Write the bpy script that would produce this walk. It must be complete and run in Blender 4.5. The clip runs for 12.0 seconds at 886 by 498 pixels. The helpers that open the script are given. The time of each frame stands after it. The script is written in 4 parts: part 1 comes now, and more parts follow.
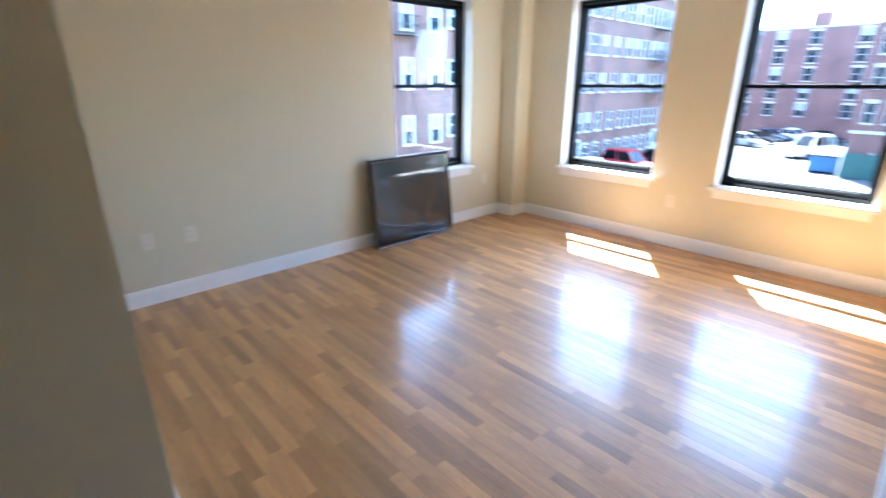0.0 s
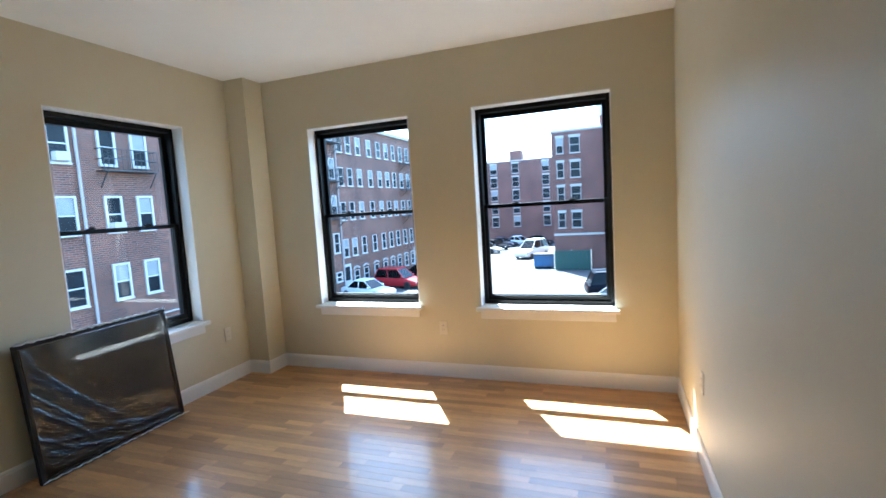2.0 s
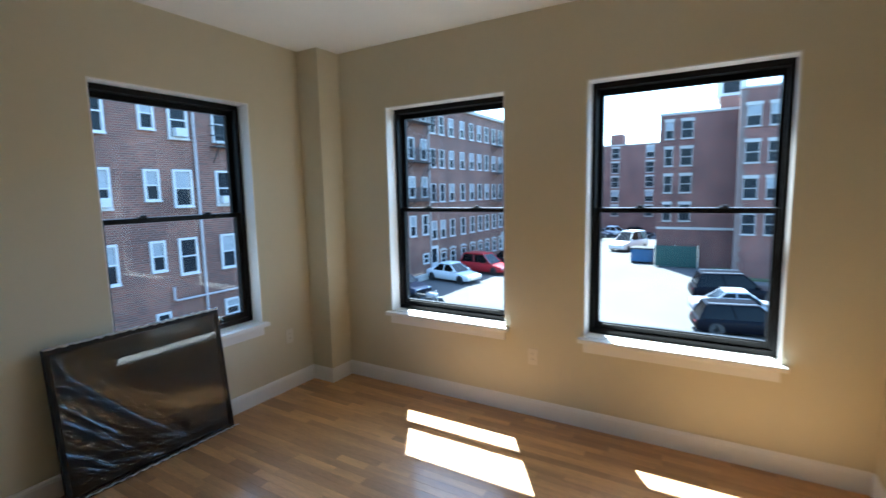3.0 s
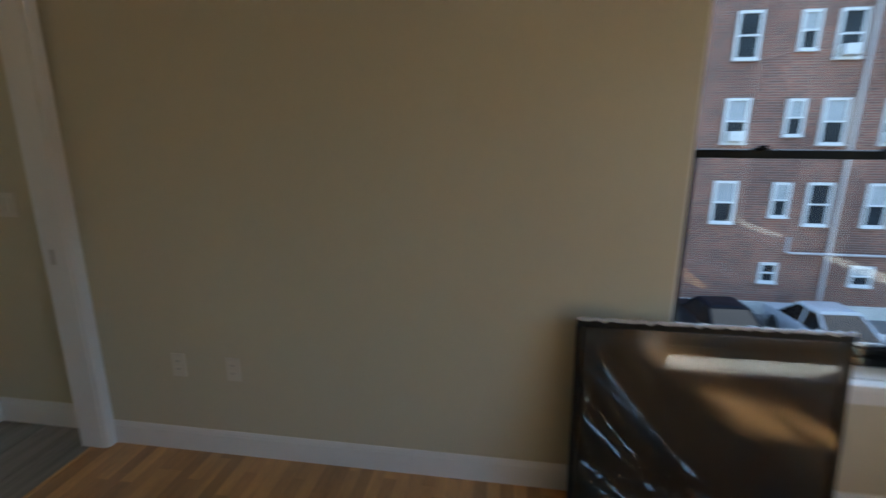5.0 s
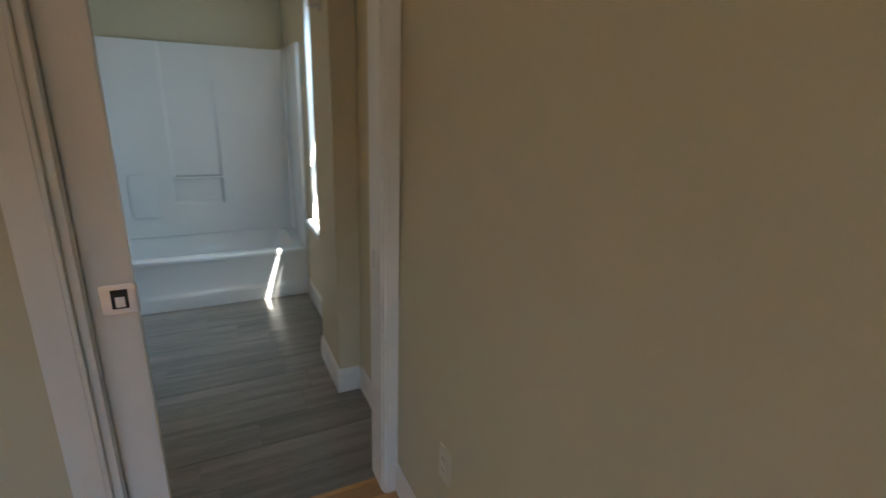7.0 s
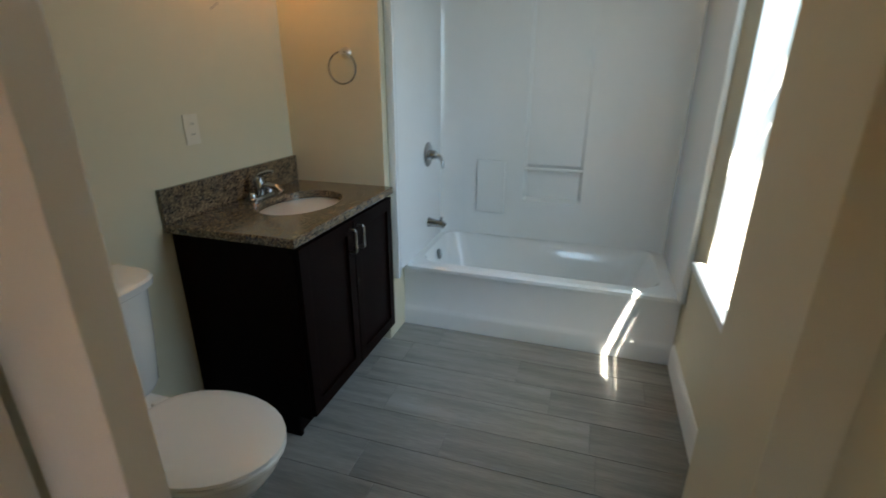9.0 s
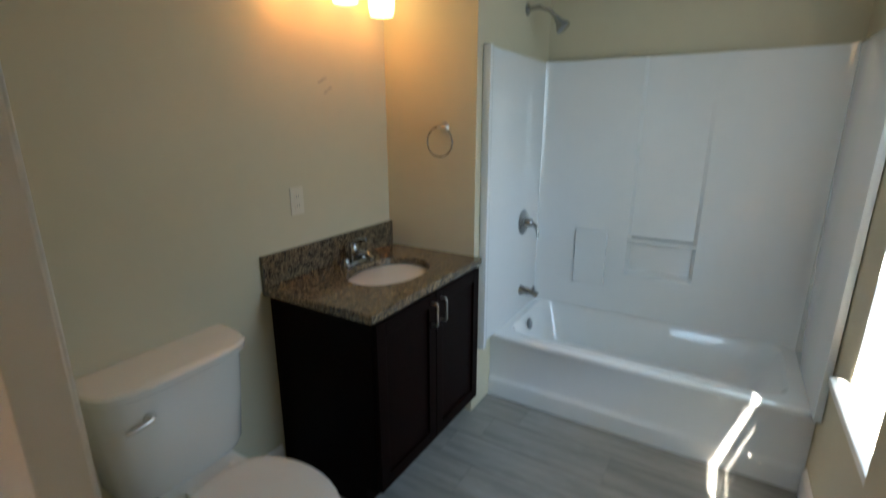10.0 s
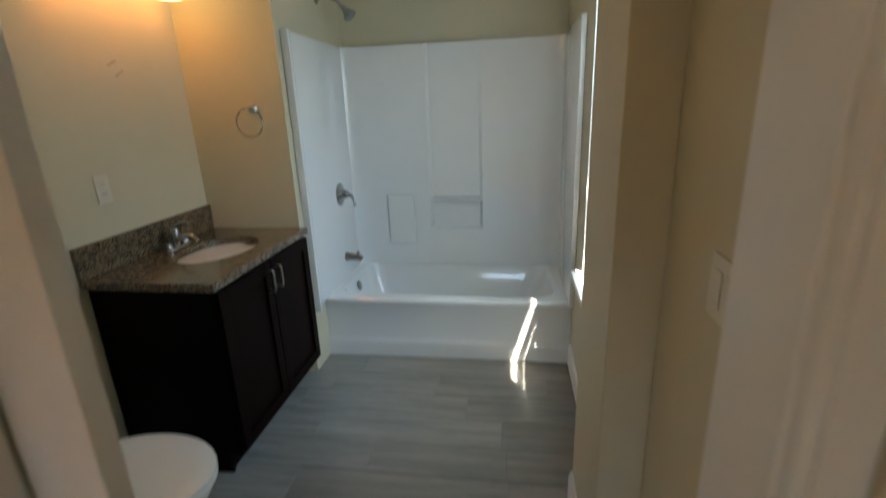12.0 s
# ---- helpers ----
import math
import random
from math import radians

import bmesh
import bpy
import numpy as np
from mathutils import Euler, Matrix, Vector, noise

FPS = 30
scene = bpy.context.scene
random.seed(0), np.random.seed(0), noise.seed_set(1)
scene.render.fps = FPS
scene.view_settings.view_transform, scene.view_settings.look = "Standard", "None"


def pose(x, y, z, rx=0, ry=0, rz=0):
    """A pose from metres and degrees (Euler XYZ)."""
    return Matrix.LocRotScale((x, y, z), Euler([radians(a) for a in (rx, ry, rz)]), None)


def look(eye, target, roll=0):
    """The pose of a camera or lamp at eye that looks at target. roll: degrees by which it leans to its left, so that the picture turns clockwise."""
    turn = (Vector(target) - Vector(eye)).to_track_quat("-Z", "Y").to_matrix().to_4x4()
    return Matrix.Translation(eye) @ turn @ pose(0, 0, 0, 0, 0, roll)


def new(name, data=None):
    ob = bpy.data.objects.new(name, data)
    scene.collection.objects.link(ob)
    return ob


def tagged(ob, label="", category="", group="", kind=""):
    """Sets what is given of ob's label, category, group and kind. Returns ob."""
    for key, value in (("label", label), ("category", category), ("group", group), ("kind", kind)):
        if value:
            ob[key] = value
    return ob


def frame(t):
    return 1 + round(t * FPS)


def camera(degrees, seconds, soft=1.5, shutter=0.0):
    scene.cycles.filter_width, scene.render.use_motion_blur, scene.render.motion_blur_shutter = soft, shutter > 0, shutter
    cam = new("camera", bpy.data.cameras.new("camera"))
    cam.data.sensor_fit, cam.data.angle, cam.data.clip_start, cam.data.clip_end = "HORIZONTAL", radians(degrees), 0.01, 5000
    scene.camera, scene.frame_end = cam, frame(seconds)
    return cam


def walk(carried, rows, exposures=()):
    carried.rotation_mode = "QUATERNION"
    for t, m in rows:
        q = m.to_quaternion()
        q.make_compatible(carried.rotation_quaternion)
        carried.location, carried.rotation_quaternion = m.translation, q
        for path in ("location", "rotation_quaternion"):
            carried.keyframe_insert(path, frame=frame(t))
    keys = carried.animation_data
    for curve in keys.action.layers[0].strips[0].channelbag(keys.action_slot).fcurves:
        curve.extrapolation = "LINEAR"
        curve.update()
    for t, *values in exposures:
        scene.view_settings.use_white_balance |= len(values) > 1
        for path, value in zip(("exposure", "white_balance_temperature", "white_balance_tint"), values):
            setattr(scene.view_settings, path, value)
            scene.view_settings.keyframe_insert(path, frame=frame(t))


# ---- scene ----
cam = camera(86.7, 12.0, shutter=0.5)
PATH = [
    (0, (3.6, -0.185, 1.47), (2.217, 1.097, 0.804), -0.1),
    (0.5, (3.575, -0.115, 1.49), (2.592, 1.494, 0.824), -1.6),
    (1, (3.487, 0.053, 1.516), (2.774, 1.855, 1.025), -3.1),
    (1.5, (3.42, 0.287, 1.46), (2.79, 2.171, 1.229), -4.0),
    (2, (3.303, 0.576, 1.477), (2.617, 2.445, 1.292), -3.5),
    (2.5, (3.187, 0.885, 1.598), (2.381, 2.701, 1.365), -2.5),
    (3, (3.003, 1.261, 1.584), (1.982, 2.963, 1.341), -1.2),
    (3.5, (2.798, 1.59, 1.58), (1.467, 3.061, 1.327), 0.1),
    (3.7, (2.762, 1.737, 1.568), (1.255, 3.024, 1.292), -0.0),
    (5.3, (1.6, 2.013, 1.514), (-0.235, 1.396, 1.011), -0.7),
    (5.5, (1.489, 2.093, 1.566), (-0.265, 1.276, 1.062), -1.5),
    (6, (1.099, 1.934, 1.505), (-0.44, 0.779, 0.959), -1.1),
    (6.5, (0.817, 1.659, 1.492), (-0.436, 0.201, 0.941), -0.0),
    (7, (0.553, 1.446, 1.508), (-0.294, -0.267, 0.918), 2.1),
    (7.2, (0.495, 1.351, 1.498), (-0.204, -0.423, 0.894), 2.5),
    (8.8, (0.407, 0.226, 1.428), (0.871, -1.604, 0.766), 0.2),
    (9, (0.442, 0.14, 1.42), (1.008, -1.647, 0.723), 0.2),
    (9.5, (0.419, 0.053, 1.446), (1.215, -1.606, 0.662), 0.5),
    (10, (0.393, 0.018, 1.544), (1.39, -1.634, 1.018), -0.0),
    (10.5, (0.385, 0.051, 1.632), (1.308, -1.703, 1.367), -0.5),
    (11, (0.386, 0.085, 1.631), (0.998, -1.808, 1.424), -1.6),
    (11.5, (0.336, 0.184, 1.589), (0.66, -1.763, 1.272), -2.2),
    (12, (0.287, 0.342, 1.493), (0.576, -1.549, 0.909), -2.2),
]
walk(cam, [(t, look(eye, target, roll)) for t, eye, target, roll in PATH],
     [(0, 4.94, 5000, 4), (1.0, 4.57, 5050, 3), (1.8, 4.05, 5100, 0), (2.5, 3.52, 5000, -2), (3.5, 3.26, 5250, -2), (5.3, 3.14, 5950, 1), (6.5, 3.53, 6350, 4), (7.2, 3.54, 6400, 4), (8.8, 3.79, 6750, 4), (10.5, 3.90, 6650, 5), (12, 3.80, 7000, 5)])
SUN = Vector((-0.300, 0.48, 1.0)).normalized()

# ---- world, sun ----
world = bpy.data.worlds.new("sky")
scene.world = world
world.use_nodes = True
wn = world.node_tree
sky = wn.nodes.new("ShaderNodeTexSky")
sky.sky_type, sky.sun_disc = "NISHITA", False
sky.sun_elevation = math.asin(SUN.z)
sky.sun_rotation = math.atan2(SUN.x, SUN.y)
sky.dust_density, sky.air_density = 1.0, 1.0
wn.links.new(sky.outputs[0], wn.nodes["Background"].inputs[0])
wn.nodes["Background"].inputs[1].default_value = 0.15
sun_data = bpy.data.lights.new("sun", "SUN")
sun_data.energy, sun_data.angle, sun_data.color = 4.5, radians(0.53), (1.0, 0.93, 0.84)
sun = new("sun", sun_data)
sun.matrix_world = look(SUN * 60, (0, 0, 0))


# area lamp added in the bathroom window's opening to boost its skylight
bath_fill = bpy.data.lights.new("bathroom_window_fill", "AREA")
bath_fill.shape, bath_fill.size, bath_fill.size_y, bath_fill.energy, bath_fill.color = "RECTANGLE", 0.72, 1.3, 1.2, (0.58, 0.80, 1.0)
new("bathroom_window_fill", bath_fill).matrix_world = look((-0.345, -1.46, 1.45), (0.6, -2.45, 0.5))


# ---- materials ----
def mat(name, color, rough=0.5, metal=0.0, vary=0.0, scale=4.0, bump=0.0, bump_scale=60.0, coat=0.0, stretch=(1, 1, 1), each=0.0, spec=0.5, dark=None, joined=False):
    """A surface: base colour, broad and fine variation, relief, and a little difference from piece to piece."""
    m = bpy.data.materials.new(name)
    m.use_nodes = True
    n, l = m.node_tree.nodes, m.node_tree.links
    p = n["Principled BSDF"]
    p.inputs["Base Color"].default_value = (*color, 1)
    p.inputs["Roughness"].default_value = rough
    p.inputs["Metallic"].default_value = metal
    p.inputs["Coat Weight"].default_value = coat
    p.inputs["Coat Roughness"].default_value = 0.14
    p.inputs["Specular IOR Level"].default_value = spec
    tc = n.new("ShaderNodeTexCoord")
    mp = n.new("ShaderNodeMapping")
    mp.inputs["Scale"].default_value = stretch
    l.new(tc.outputs["Object"], mp.inputs[0])
    info = n.new("ShaderNodeNewGeometry" if joined else "ShaderNodeObjectInfo")
    lot = info.outputs["Random Per Island" if joined else "Random"]
    if vary or each:
        big = n.new("ShaderNodeTexNoise")
        big.noise_dimensions = "4D"
        big.inputs["Scale"].default_value, big.inputs["Detail"].default_value = scale, 6
        w = n.new("ShaderNodeMath")
        w.operation = "MULTIPLY"
        w.inputs[1].default_value = 37.0
        l.new(lot, w.inputs[0])
        l.new(w.outputs[0], big.inputs["W"])
        l.new(mp.outputs[0], big.inputs["Vector"])
        fine = n.new("ShaderNodeTexNoise")
        fine.inputs["Scale"].default_value, fine.inputs["Detail"].default_value = scale * 9, 4
        l.new(mp.outputs[0], fine.inputs["Vector"])
        mixf = n.new("ShaderNodeMath")
        mixf.operation = "MULTIPLY_ADD"
        mixf.inputs[1].default_value, mixf.inputs[2].default_value = 0.35, 0.0
        l.new(fine.outputs["Fac"], mixf.inputs[0])
        add = n.new("ShaderNodeMath")
        add.operation = "MULTIPLY_ADD"
        add.inputs[1].default_value = 0.65
        l.new(big.outputs["Fac"], add.inputs[0])
        l.new(mixf.outputs[0], add.inputs[2])
        ramp = n.new("ShaderNodeValToRGB")
        lo = dark or tuple(c * (1 - vary) for c in color)
        hi = tuple(min(1, c * (1 + vary * 0.7)) for c in color)
        ramp.color_ramp.elements[0].position, ramp.color_ramp.elements[0].color = 0.32, (*lo, 1)
        ramp.color_ramp.elements[1].position, ramp.color_ramp.elements[1].color = 0.68, (*hi, 1)
        l.new(add.outputs[0], ramp.inputs[0])
        out = ramp.outputs[0]
        if each:
            hsv = n.new("ShaderNodeHueSaturation")
            rg = n.new("ShaderNodeMapRange")
            rg.inputs["To Min"].default_value, rg.inputs["To Max"].default_value = 1 - each, 1 + each
            l.new(lot, rg.inputs["Value"])
            l.new(rg.outputs[0], hsv.inputs["Value"])
            l.new(out, hsv.inputs["Color"])
            out = hsv.outputs[0]
        l.new(out, p.inputs["Base Color"])
    if bump:
        b = n.new("ShaderNodeBump")
        t2 = n.new("ShaderNodeTexNoise")
        t2.inputs["Scale"].default_value, t2.inputs["Detail"].default_value = bump_scale, 3
        l.new(mp.outputs[0], t2.inputs["Vector"])
        l.new(t2.outputs["Fac"], b.inputs["Height"])
        b.inputs["Strength"].default_value, b.inputs["Distance"].default_value = bump, 0.004
        l.new(b.outputs[0], p.inputs["Normal"])
    return m


def brick_mat(name, c1, c2, mortar):
    m = mat(name, c1, 0.85, vary=0.2)
    n, l = m.node_tree.nodes, m.node_tree.links
    p = n["Principled BSDF"]
    tc = n.new("ShaderNodeTexCoord")
    sep, com, adds = n.new("ShaderNodeSeparateXYZ"), n.new("ShaderNodeCombineXYZ"), n.new("ShaderNodeMath")
    l.new(tc.outputs["Object"], sep.inputs[0])
    l.new(sep.outputs["X"], adds.inputs[0]), l.new(sep.outputs["Y"], adds.inputs[1])
    l.new(adds.outputs[0], com.inputs["X"]), l.new(sep.outputs["Z"], com.inputs["Y"])
    b = n.new("ShaderNodeTexBrick")
    b.inputs["Scale"].default_value = 1.0
    b.inputs["Brick Width"].default_value, b.inputs["Row Height"].default_value = 0.26, 0.09
    b.inputs["Mortar Size"].default_value = 0.013
    b.inputs["Color1"].default_value, b.inputs["Color2"].default_value, b.inputs["Mortar"].default_value = (*c1, 1), (*c2, 1), (*mortar, 1)
    l.new(com.outputs[0], b.inputs["Vector"])
    big = n.new("ShaderNodeTexNoise")
    big.inputs["Scale"].default_value, big.inputs["Detail"].default_value = 0.5, 5
    l.new(tc.outputs["Object"], big.inputs["Vector"])
    mx = n.new("ShaderNodeMix")
    mx.data_type, mx.blend_type = "RGBA", "MULTIPLY"
    ramp = n.new("ShaderNodeValToRGB")
    ramp.color_ramp.elements[0].position, ramp.color_ramp.elements[0].color = 0.3, (0.62, 0.6, 0.62, 1)
    ramp.color_ramp.elements[1].position, ramp.color_ramp.elements[1].color = 0.7, (1.15, 1.1, 1.08, 1)
    l.new(big.outputs["Fac"], ramp.inputs[0])
    mx.inputs["Factor"].default_value = 1.0
    l.new(b.outputs["Color"], mx.inputs["A"]), l.new(ramp.outputs[0], mx.inputs["B"])
    l.new(mx.outputs["Result"], p.inputs["Base Color"])
    return m


def glass_mat(name, tint, rough=0.0, ior=1.3):
    m = bpy.data.materials.new(name)
    m.use_nodes = True
    n, l = m.node_tree.nodes, m.node_tree.links
    n.remove(n["Principled BSDF"])
    t, g, f, x = n.new("ShaderNodeBsdfTransparent"), n.new("ShaderNodeBsdfGlossy"), n.new("ShaderNodeFresnel"), n.new("ShaderNodeMixShader")
    t.inputs[0].default_value = (*tint, 1)
    g.inputs["Roughness"].default_value = rough
    f.inputs[0].default_value = ior
    l.new(f.outputs[0], x.inputs[0]), l.new(t.outputs[0], x.inputs[1]), l.new(g.outputs[0], x.inputs[2])
    l.new(x.outputs[0], n["Material Output"].inputs[0])
    return m


def glow_mat(name, color, strength):
    m = mat(name, color, 0.35)
    p = m.node_tree.nodes["Principled BSDF"]
    p.inputs["Emission Color"].default_value = (*color, 1)
    p.inputs["Emission Strength"].default_value = strength
    return m


M_WALL = mat("cream wall paint", (0.600, 0.546, 0.398), 0.55, spec=0.38, vary=0.03, scale=1.2, bump=0.10, bump_scale=260)
M_CEIL = mat("white ceiling paint", (0.80, 0.79, 0.77), 0.75, vary=0.03, scale=1.0, bump=0.08, bump_scale=180)
M_TRIM = mat("white trim paint", (0.78, 0.77, 0.75), 0.35, vary=0.03, scale=3, bump=0.03, bump_scale=90)
M_DOOR = mat("white door paint", (0.82, 0.80, 0.78), 0.38, vary=0.03, scale=2, bump=0.04, bump_scale=70)
M_OAK = mat("honey oak strip", (0.53, 0.285, 0.105), 0.44, vary=0.30, scale=2.6, bump=0.02, bump_scale=18, coat=0.36, stretch=(0.8, 6, 6), each=0.26, spec=0.7)
M_OAKS = mat("honey oak strips", (0.53, 0.285, 0.105), 0.44, vary=0.30, scale=2.6, bump=0.02, bump_scale=18, coat=0.36, stretch=(0.8, 6, 6), each=0.26, spec=0.7, joined=True)
M_SUB = mat("oak floor joint", (0.20, 0.10, 0.04), 0.8, vary=0.2)
M_TILE = mat("grey wood-look tile", (0.272, 0.258, 0.234), 0.24, vary=0.32, scale=2.6, bump=0.06, bump_scale=40, stretch=(0.7, 9, 9), each=0.10)
M_GROUT = mat("grey grout", (0.25, 0.24, 0.222), 0.9, vary=0.15, scale=20)
M_BLACK = mat("black window frame", (0.006, 0.006, 0.006), 0.45, vary=0.3, scale=8, bump=0.02, spec=0.18)
M_GLASS = glass_mat("window glass", (0.86, 0.88, 0.88))
M_PLATE = mat("off-white plastic plate", (0.68, 0.63, 0.52), 0.3, vary=0.02)
M_SLOT = mat("dark slot", (0.02, 0.02, 0.02), 0.6)
M_CHROME = mat("chrome", (0.40, 0.40, 0.41), 0.10, 1.0, vary=0.05, scale=20)
M_NICKEL = mat("brushed nickel", (0.62, 0.60, 0.56), 0.3, 1.0, vary=0.08, scale=30)
M_PORC = mat("white porcelain", (0.78, 0.76, 0.71), 0.10, vary=0.015, coat=0.5)
M_SEAT = mat("white seat plastic", (0.78, 0.76, 0.70), 0.22, vary=0.015)
M_TUB = mat("white gelcoat", (0.78, 0.79, 0.79), 0.07, vary=0.02, scale=2, coat=0.3, bump=0.02, bump_scale=6)
M_ESPRESSO = mat("espresso stained wood", (0.0055, 0.0014, 0.0009), 0.45, vary=0.4, scale=3, stretch=(6, 6, 0.6), bump=0.03, bump_scale=40, spec=0.05)
M_SHADE = glow_mat("lit frosted glass", (1.0, 0.61, 0.24), 0.44)


def mesh_mat(name, color, let_through):
    """A fine woven screen: part of the light passes straight through, the wires take the rest."""
    m = mat(name, color, 0.6, vary=0.25, scale=5)
    n, l = m.node_tree.nodes, m.node_tree.links
    t, x = n.new("ShaderNodeBsdfTransparent"), n.new("ShaderNodeMixShader")
    x.inputs[0].default_value = let_through
    l.new(n["Principled BSDF"].outputs[0], x.inputs[1]), l.new(t.outputs[0], x.inputs[2])
    l.new(x.outputs[0], n["Material Output"].inputs[0])
    return m


M_SCREEN = mesh_mat("dark woven insect screen", (0.024, 0.022, 0.021), 0.44)
M_PFRAME = mat("black panel frame", (0.008, 0.008, 0.008), 0.45, vary=0.2, spec=0.2)
M_SMUDGE = mat("scuffed plaster", (0.45, 0.41, 0.32), 0.8, vary=0.3, scale=60)
M_HOSE = mat("braided hose", (0.35, 0.34, 0.33), 0.4, 0.7, vary=0.3, scale=200)


def granite():
    m = mat("speckled brown granite", (0.25, 0.19, 0.12), 0.16, coat=0.3)
    n, l = m.node_tree.nodes, m.node_tree.links
    p = n["Principled BSDF"]
    tc = n.new("ShaderNodeTexCoord")
    v = n.new("ShaderNodeTexVoronoi")
    v.inputs["Scale"].default_value = 170
    no = n.new("ShaderNodeTexNoise")
    no.inputs["Scale"].default_value, no.inputs["Detail"].default_value = 28, 6
    l.new(tc.outputs["Object"], v.inputs["Vector"]), l.new(tc.outputs["Object"], no.inputs["Vector"])
    sep = n.new("ShaderNodeSeparateColor")
    l.new(v.outputs["Color"], sep.inputs[0])
    mx = n.new("ShaderNodeMath")
    mx.operation = "MULTIPLY_ADD"
    mx.inputs[1].default_value = 0.55
    ad = n.new("ShaderNodeMath")
    ad.operation = "MULTIPLY"
    ad.inputs[1].default_value = 0.55
    l.new(no.outputs["Fac"], ad.inputs[0])
    l.new(sep.outputs[0], mx.inputs[0]), l.new(ad.outputs[0], mx.inputs[2])
    ramp = n.new("ShaderNodeValToRGB")
    e = ramp.color_ramp.elements
    e[0].position, e[0].color = 0.30, (0.020, 0.015, 0.012, 1)
    e[1].position, e[1].color = 0.80, (0.25, 0.185, 0.105, 1)
    for pos, col in ((0.42, (0.075, 0.050, 0.033, 1)), (0.55, (0.14, 0.10, 0.056, 1)), (0.66, (0.155, 0.118, 0.075, 1))):
        k = e.new(pos)
        k.color = col
    l.new(mx.outputs[0], ramp.inputs[0])
    l.new(ramp.outputs[0], p.inputs["Base Color"])
    return m


M_GRANITE = granite()
M_WRAP = glass_mat("clear plastic film", (0.93, 0.935, 0.94), 0.11, 1.6)


# ---- mesh helpers ----
def box(bm, x0, x1, y0, y1, z0, z1, bevel=0.0):
    v = [bm.verts.new((x, y, z)) for x in (x0, x1) for y in (y0, y1) for z in (z0, z1)]
    fs = [bm.faces.new([v[i] for i in q]) for q in ((0, 1, 3, 2), (4, 6, 7, 5), (0, 4, 5, 1), (2, 3, 7, 6), (0, 2, 6, 4), (1, 5, 7, 3))]
    if bevel:
        edges = list({e for f in fs for e in f.edges})
        bmesh.ops.bevel(bm, geom=edges, offset=bevel, segments=2, affect="EDGES", profile=0.6)
    return bm


def cuboid(x0, x1, y0, y1, z0, z1, bevel=0.0):
    return box(bmesh.new(), x0, x1, y0, y1, z0, z1, bevel)


def loft(bm, rings, caps=True):
    rows = [[bm.verts.new(p) for p in r] for r in rings]
    k = len(rows[0])
    for a, b in zip(rows, rows[1:]):
        for i in range(k):
            bm.faces.new((a[i], a[(i + 1) % k], b[(i + 1) % k], b[i]))
    if caps:
        bm.faces.new(list(reversed(rows[0])))
        bm.faces.new(rows[-1])
    return bm


def sweep(bm, pts, r, k=10):
    pts = [Vector(p) for p in pts]
    rings = []
    up = Vector((0.13, 0.21, 0.97))
    for i, p in enumerate(pts):
        d = (pts[min(i + 1, len(pts) - 1)] - pts[max(i - 1, 0)]).normalized()
        a = d.cross(up)
        a = a.normalized() if a.length > 1e-4 else Vector((1, 0, 0))
        b = d.cross(a).normalized()
        rr = r[i] if isinstance(r, (list, tuple)) else r
        rings.append([p + rr * (math.cos(2 * math.pi * j / k) * a + math.sin(2 * math.pi * j / k) * b) for j in range(k)])
    return loft(bm, rings)


def lathe(bm, c, axis, prof, k=24):
    """prof: (distance along axis, radius) pairs."""
    c, ax = Vector(c), Vector(axis).normalized()
    return sweep(bm, [c + ax * d for d, _ in prof], [max(r, 0.0004) for _, r in prof], k)


def origin_of(ob):
    p = Vector((0, 0, 0))
    while ob:
        p += ob.location
        ob = ob.parent
    return p


def part(name, bm, material, parent=None, label="", smooth=False, local=False, fix=True):
    if fix:
        bmesh.ops.recalc_face_normals(bm, faces=bm.faces)
    if parent and not local:
        o = origin_of(parent)
        for v in bm.verts:
            v.co -= o
    me = bpy.data.meshes.new(name)
    bm.to_mesh(me)
    bm.free()
    if smooth:
        for f in me.polygons:
            f.use_smooth = True
        me.set_sharp_from_angle(angle=radians(38))
    me.materials.append(material)
    ob = new(name, me)
    ob.parent = parent
    if label:
        tagged(ob, label)
    return ob


def thing(name, at, label, category, group="", kind=""):
    e = new(name)
    e.location = at
    e.empty_display_size = 0.1
    return tagged(e, label, category, group, kind)


def struct(name, bm, material, label, category):
    return tagged(part(name, bm, material), label, category, kind="structure")


def wall_cells(axis, p0, p1, u0, u1, z0, z1, holes):
    """A wall slab between planes p0 and p1, along u, with holes (ua, ub, za, zb)."""
    bm = bmesh.new()
    us = sorted({u0, u1, *[h[0] for h in holes], *[h[1] for h in holes]})
    for a, b in zip(us, us[1:]):
        cuts = sorted([(h[2], h[3]) for h in holes if h[0] <= a and h[1] >= b])
        z = z0
        for za, zb in cuts + [(z1, z1)]:
            if za > z:
                if axis == "x":
                    box(bm, p0, p1, a, b, z, za)
                else:
                    box(bm, a, b, p0, p1, z, za)
            z = max(z, zb)
    return bm


# ---- plan ----
XE, YN, H, HB = 3.725, 4.28, 2.72, 2.50
XB, YS = 1.955, -2.95          # bathroom's east wall, wall behind the tub
YD0, YD1 = -0.14, -0.02       # the wall with the pocket door
XP, XN = 0.05, -0.07          # pier face and wall beside the doorway
XW = -0.06                    # bathroom's window wall
ZS, ZT = 0.622, 2.247          # window openings
OUT, OUTN, LEAF = 0.47, 0.218, 0.218   # west wall with its sun-cutting brick leaf, north wall, inner leaf
WIN_B, WIN_C, WIN_A = (0.688, 1.70), (2.248, 3.305), (2.538, 3.555)
WIN_D = (-1.905, -1.06)
ZD = 0.685                     # foot of the bathroom window

